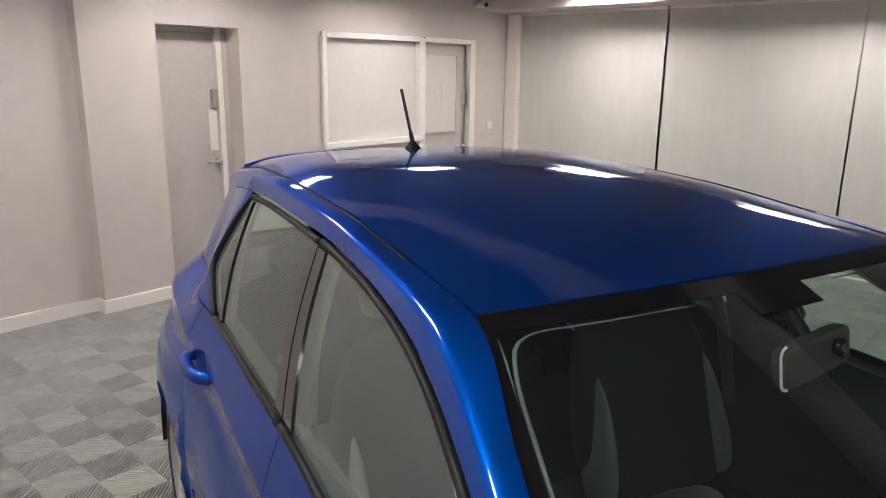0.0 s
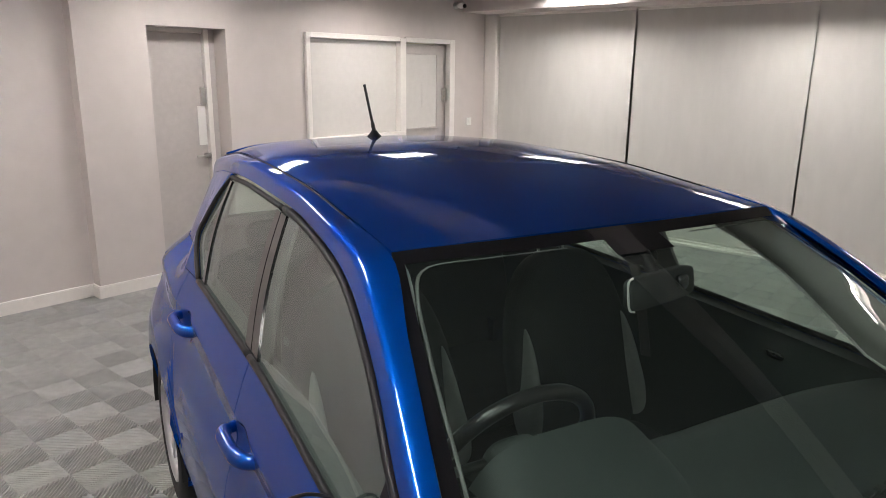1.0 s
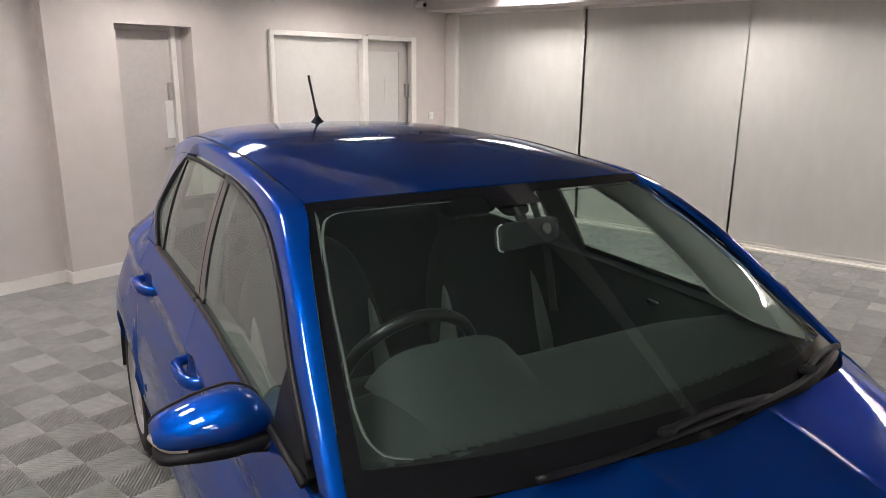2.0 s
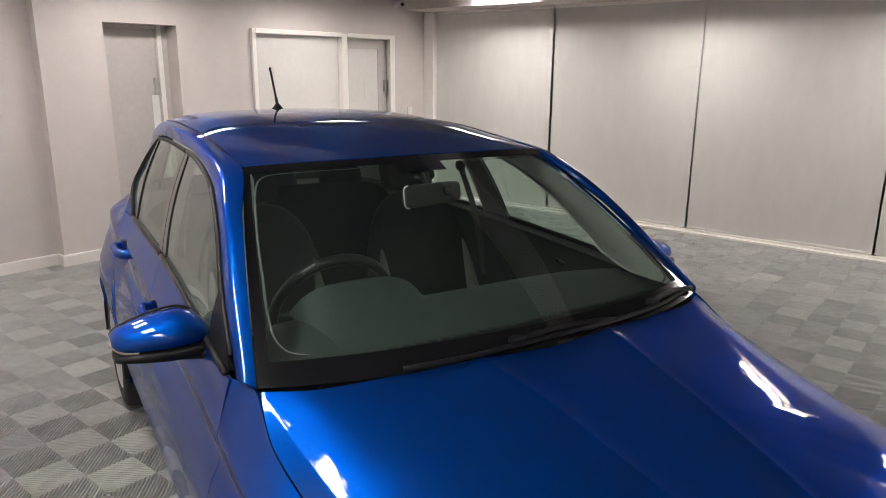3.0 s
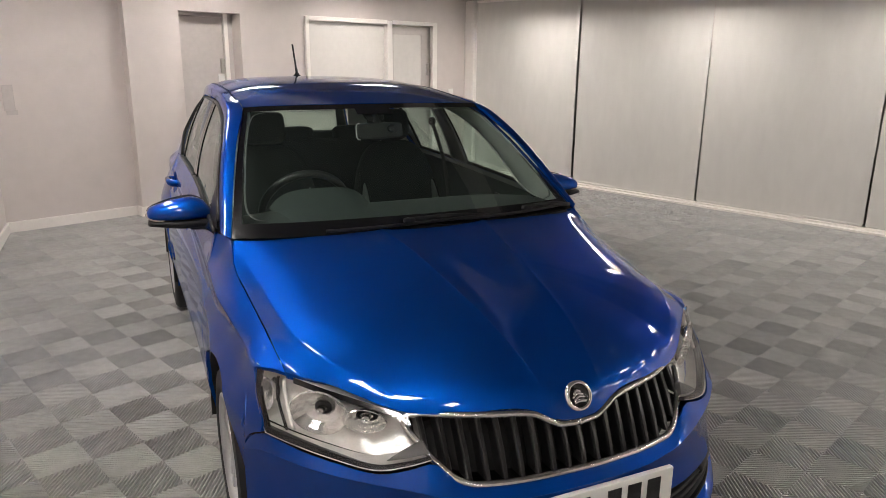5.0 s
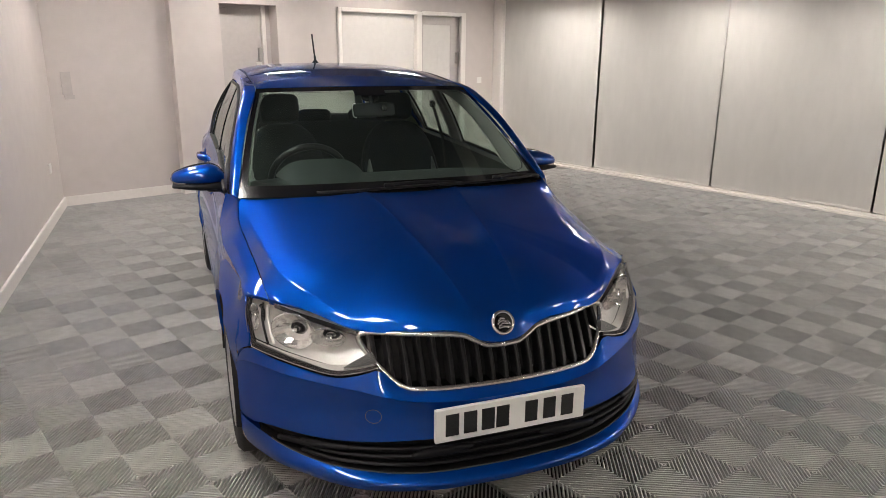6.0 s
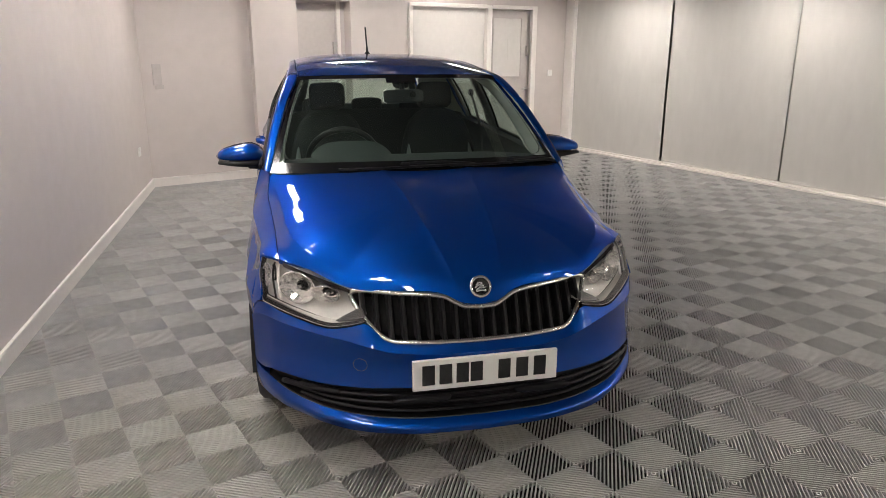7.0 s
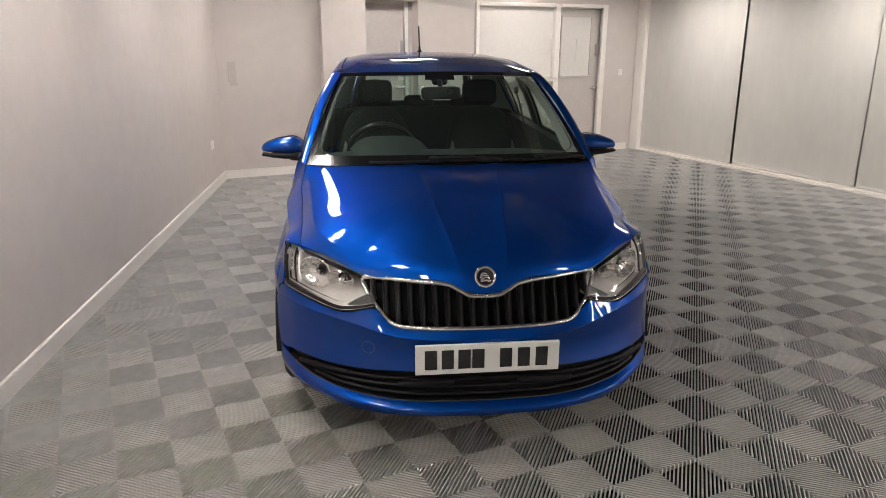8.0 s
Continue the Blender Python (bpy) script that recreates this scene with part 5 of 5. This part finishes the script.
steer.parent = car
tagged(steer, "black leather steering wheel")
SM = pose(-0.322, 1.622, 0.920, 114, 0, 0)
ring = [SM @ Vector((0.186 * math.cos(a), 0.186 * math.sin(a), 0)) for a in np.linspace(0, 2 * math.pi, 25)]
tube("rim", [tuple(p) for p in ring], 0.0165, LEATHER, steer, steps=80, around=10)
blob("hub", tuple(SM @ Vector((0, -0.01, 0))), (0.065, 0.055, 0.03), 0.7, DASH, steer, m=SM.to_3x3().to_4x4(), nu=24, nv=12)
for a in (0, 180, 270):
    e = SM @ Vector((0.168 * math.cos(radians(a)), 0.168 * math.sin(radians(a)), 0))
    tube("spoke", (tuple(SM @ Vector((0, 0, 0))), tuple(SM.translation.lerp(e, 0.5)), tuple(e)), 0.014, DASH, steer, steps=8, flat=0.6)
tube("column", ((-0.33, 1.42, 0.80), (-0.33, 1.51, 0.850), (-0.33, 1.607, 0.903)), 0.045, DASH, steer, steps=8, around=12)
RM = pose(0.0, 1.565, 1.256, -8, 0, 10)
rv = blob("interior_mirror", tuple(RM.translation), (0.112, 0.016, 0.034), 0.35, MIRRORBACK, car, "dark interior mirror with a pale rim on a stalk", m=RM.to_3x3().to_4x4(), nu=40, nv=14)
blob("mirror_face", tuple(RM @ Vector((0, 0.0145, 0))), (0.104, 0.004, 0.029), 0.35, MIRRORGLASS, rv, m=RM.to_3x3().to_4x4(), nu=28, nv=8)
tube("rim", [tuple(RM @ Vector((x, -0.004, z))) for x, z in ((-0.095, 0.0345), (-0.108, 0.030), (-0.1125, 0.018), (-0.1125, -0.018), (-0.108, -0.030), (-0.095, -0.0345))], 0.0024, WHITEPLASTIC, rv, "pale rim", steps=24, around=6)
tube("stalk", ((0.0, 1.575, 1.270), (0.0, 1.60, 1.295), (0.0, 1.62, 1.318)), 0.014, BLACK, rv, steps=8)
blob("sensor", (0.0, 1.645, 1.318), (0.045, 0.045, 0.012), 0.6, BLACK, rv, m=Matrix.Rotation(radians(25), 4, "X"), nu=20, nv=10)
lathe("knob", [(-0.012, 0.0), (-0.012, 0.013), (0.010, 0.016), (0.012, 0.012), (0.008, 0.0)], GLOSSBLACK, rv, RM @ pose(0.045, -0.020, 0.006, 0, 0, -90), "round black pivot", 20)
for side in (-1, 1):
    boxed("sun_visor", (side * 0.31 - 0.17, 1.74, 1.337), (side * 0.31 + 0.17, 1.90, 1.350), LINER, car, 0.004, label="pale folded sun visor")


def seat(x, y, rear=False):
    s = empty("front_seat")
    s.parent = car
    tagged(s, "black and grey cloth front seat with headrest")
    blob("cushion", (x, y, 0.46), (0.24, 0.27, 0.09), 0.5, CLOTH, s, m=Matrix.Rotation(radians(8), 4, "X"), nu=32, nv=16)
    back = Matrix.Rotation(radians(-18), 4, "X")
    bx = lambda v: Vector((v.x * (1 - 0.22 * max(0, v.z) / 0.33), v.y, v.z))
    blob("backrest", (x, y + 0.33, 0.80), (0.250, 0.070, 0.335), 0.62, CLOTH, s, m=back, nu=36, nv=22, bend=bx)
    for k in (-1, 1):
        bolt = lambda v, k=k: Vector((v.x * max(0.25, 0.75 - 2.6 * v.z) + k * 0.35 * max(0, v.z) * 0.1, v.y, v.z))
        blob("bolster", (x + k * 0.205, y + 0.282, 0.735), (0.040, 0.062, 0.185), 0.8, GREYCLOTH, s, "pale grey side bolster", m=back @ Matrix.Rotation(radians(-k * 5), 4, "Y"), nu=24, nv=16, bend=bolt)
    blob("headrest", (x, y + 0.47, 1.200), (0.112, 0.050, 0.082), 0.40, CLOTH, s, m=back, nu=28, nv=14)
    for k in (-1, 1):
        tube("post", ((x + k * 0.05, y + 0.445, 1.08), (x + k * 0.05, y + 0.46, 1.12), (x + k * 0.05, y + 0.465, 1.16)), 0.006, CHROME, s, steps=6)


seat(-0.345, 1.93)
seat(0.345, 1.93)
for side in (-1, 1):
    belt = tube("seat_belt", [(side * x, y, z) for x, y, z in ((0.575, 2.315, 1.215), (0.600, 2.29, 1.12), (0.625, 2.25, 0.98), (0.635, 2.20, 0.74))], 0.024, BELT, car, "grey seat belt strap", steps=24, around=8, flat=0.12, up=(1, 0, 0))
    blob("guide", (side * 0.575, 2.315, 1.22), (0.014, 0.030, 0.022), 0.6, BLACK, belt, nu=16, nv=8)
bench = empty("rear_bench")
bench.parent = car
tagged(bench, "dark cloth rear bench with low headrests")
blob("cushion", (0, 2.78, 0.47), (0.64, 0.25, 0.10), 0.35, CLOTH, bench, nu=40, nv=14)
blob("backrest", (0, 3.08, 0.76), (0.63, 0.07, 0.30), 0.35, CLOTH, bench, m=Matrix.Rotation(radians(-18), 4, "X"), nu=40, nv=16)
for x in (-0.36, 0.0, 0.36):
    blob("headrest", (x, 3.18, 1.075), (0.115, 0.045, 0.055), 0.5, CLOTH, bench, m=Matrix.Rotation(radians(-15), 4, "X"), nu=24, nv=12)
boxed("parcel_shelf", (-0.58, 3.18, 0.965), (0.58, 3.74, 0.985), DASH, car, 0.004, label="dark parcel shelf")
sheet("tailgate_trim", piece(BACKLIGHT, 0.0, 1.0, 0.80, 1.0, -0.028), 14, 6, DASH, car, gap=0, flange=0.02)
for u0, u1 in ((0.0, 0.18), (0.88, 1.0)):
    sheet("tailgate_trim", both(piece(BACKLIGHT, u0, u1, 0, 0.98, -0.030)), 5, 31, DASH, car, sides=(1,), gap=0, flange=0.02)


# ---- floor tiles ----
def rib_tile():
    """A 400 mm tile: four squares of open ribs that run slantwise, turned from square to square."""
    verts, faces = [], []
    cell, count, deep = 0.2, 20, 0.019
    pitch = cell * math.sqrt(2) / count
    steps = ((-0.0025, -deep), (-0.0025, -0.0008), (-0.0020, 0.0), (0.0020, 0.0), (0.0025, -0.0008), (0.0025, -deep))
    h = cell / 2
    for i in (0, 1):
        for j in (0, 1):
            turn = 1 if (i + j) % 2 == 0 else -1
            ox, oy = (i - 0.5) * cell, (j - 0.5) * cell
            for k in range(count):
                d = (k + 0.5) * pitch - cell / math.sqrt(2)
                n = len(verts)
                for off, z in steps:
                    c = max(-2 * h, min(2 * h, (d + off) * math.sqrt(2)))
                    x0, x1 = max(-h, -h - c), min(h, h - c)
                    verts += [(turn * x0 + ox, x0 + c + oy, z), (turn * x1 + ox, x1 + c + oy, z)]
                for s in range(len(steps) - 1):
                    q = (n + 2 * s, n + 2 * s + 1, n + 2 * s + 3, n + 2 * s + 2)
                    faces.append(q if turn < 0 else q[::-1])
    for a in (-cell, 0.0, cell):          # low webs along the squares' edges
        for turned in (False, True):
            n = len(verts)
            w, top = 0.0014, -0.004
            web = [(a - w, -cell, -deep), (a - w, cell, -deep), (a - w, -cell, top), (a - w, cell, top), (a + w, -cell, top), (a + w, cell, top), (a + w, -cell, -deep), (a + w, cell, -deep)]
            verts += [(y, x, z) if turned else (x, y, z) for x, y, z in web]
            for k in (0, 2, 4):
                q = (n + k, n + k + 1, n + k + 3, n + k + 2)
                faces.append(q[::-1] if turned else q)
    me = bpy.data.meshes.new("floor_tile")
    me.from_pydata(verts, [], faces)
    me.update()
    me.materials.append(TILE)
    if me.polygons[2].normal.z < 0:
        me.flip_normals()
    return me


def inside(p):
    hit = False
    for k in range(len(CORNERS)):
        (x0, y0), (x1, y1) = CORNERS[k], CORNERS[(k + 1) % len(CORNERS)]
        if (y0 > p.y) != (y1 > p.y) and p.x < x0 + (p.y - y0) / (y1 - y0) * (x1 - x0):
            hit = not hit
    return hit


tile_mesh = rib_tile()
spots, border = [], []
for a in range(-16, 20):
    for b in range(-18, 18):
        p = room(-0.0645 + 0.4 * a, 0.0396 + 0.4 * b)
        ends = [inside(p + RU * (0.2 * i) + RV * (0.2 * j)) for i in (-1, 1) for j in (-1, 1)]
        if all(ends):
            spots.append(((p - Vector((-0.2, 1.4, 0))).length, p))
        elif any(ends):
            border.append(p)
spots.sort(key=lambda s: s[0])
for _, p in spots[:300]:
    t = new("floor_tile", tile_mesh)
    t.parent = floor
    t.matrix_world = Matrix.Translation(p) @ ROOM_M
tv = np.array([v.co[:] for v in tile_mesh.vertices])
tf = [tuple(f.vertices) for f in tile_mesh.polygons]
rest_v, rest_f = [], []
rot = np.array(ROOM_M.to_3x3())


def lay(verts, faces):
    n = len(rest_v)
    rest_v.extend(map(tuple, verts))
    rest_f.extend(tuple(i + n for i in f) for f in faces)


for _, p in spots[300:]:
    lay(tv @ rot.T + np.array(p), tf)
for p in border:
    bm = bmesh.new()
    bm.from_mesh(tile_mesh)
    bmesh.ops.transform(bm, matrix=Matrix.Translation(p) @ ROOM_M, verts=bm.verts)
    for k in range(len(CORNERS)):
        a, b = Vector((*CORNERS[k], 0)), Vector((*CORNERS[(k + 1) % len(CORNERS)], 0))
        out = Vector((-(b - a).y, (b - a).x, 0)).normalized()
        bmesh.ops.bisect_plane(bm, geom=list(bm.verts) + list(bm.edges) + list(bm.faces), plane_co=a, plane_no=out, clear_outer=True)
    bm.verts.index_update()
    lay([v.co[:] for v in bm.verts], [tuple(v.index for v in f.verts) for f in bm.faces])
    bm.free()
if rest_v:
    tagged(mesh_object("floor_tiling", rest_v, rest_f, TILE, floor, False), kind="stuff")
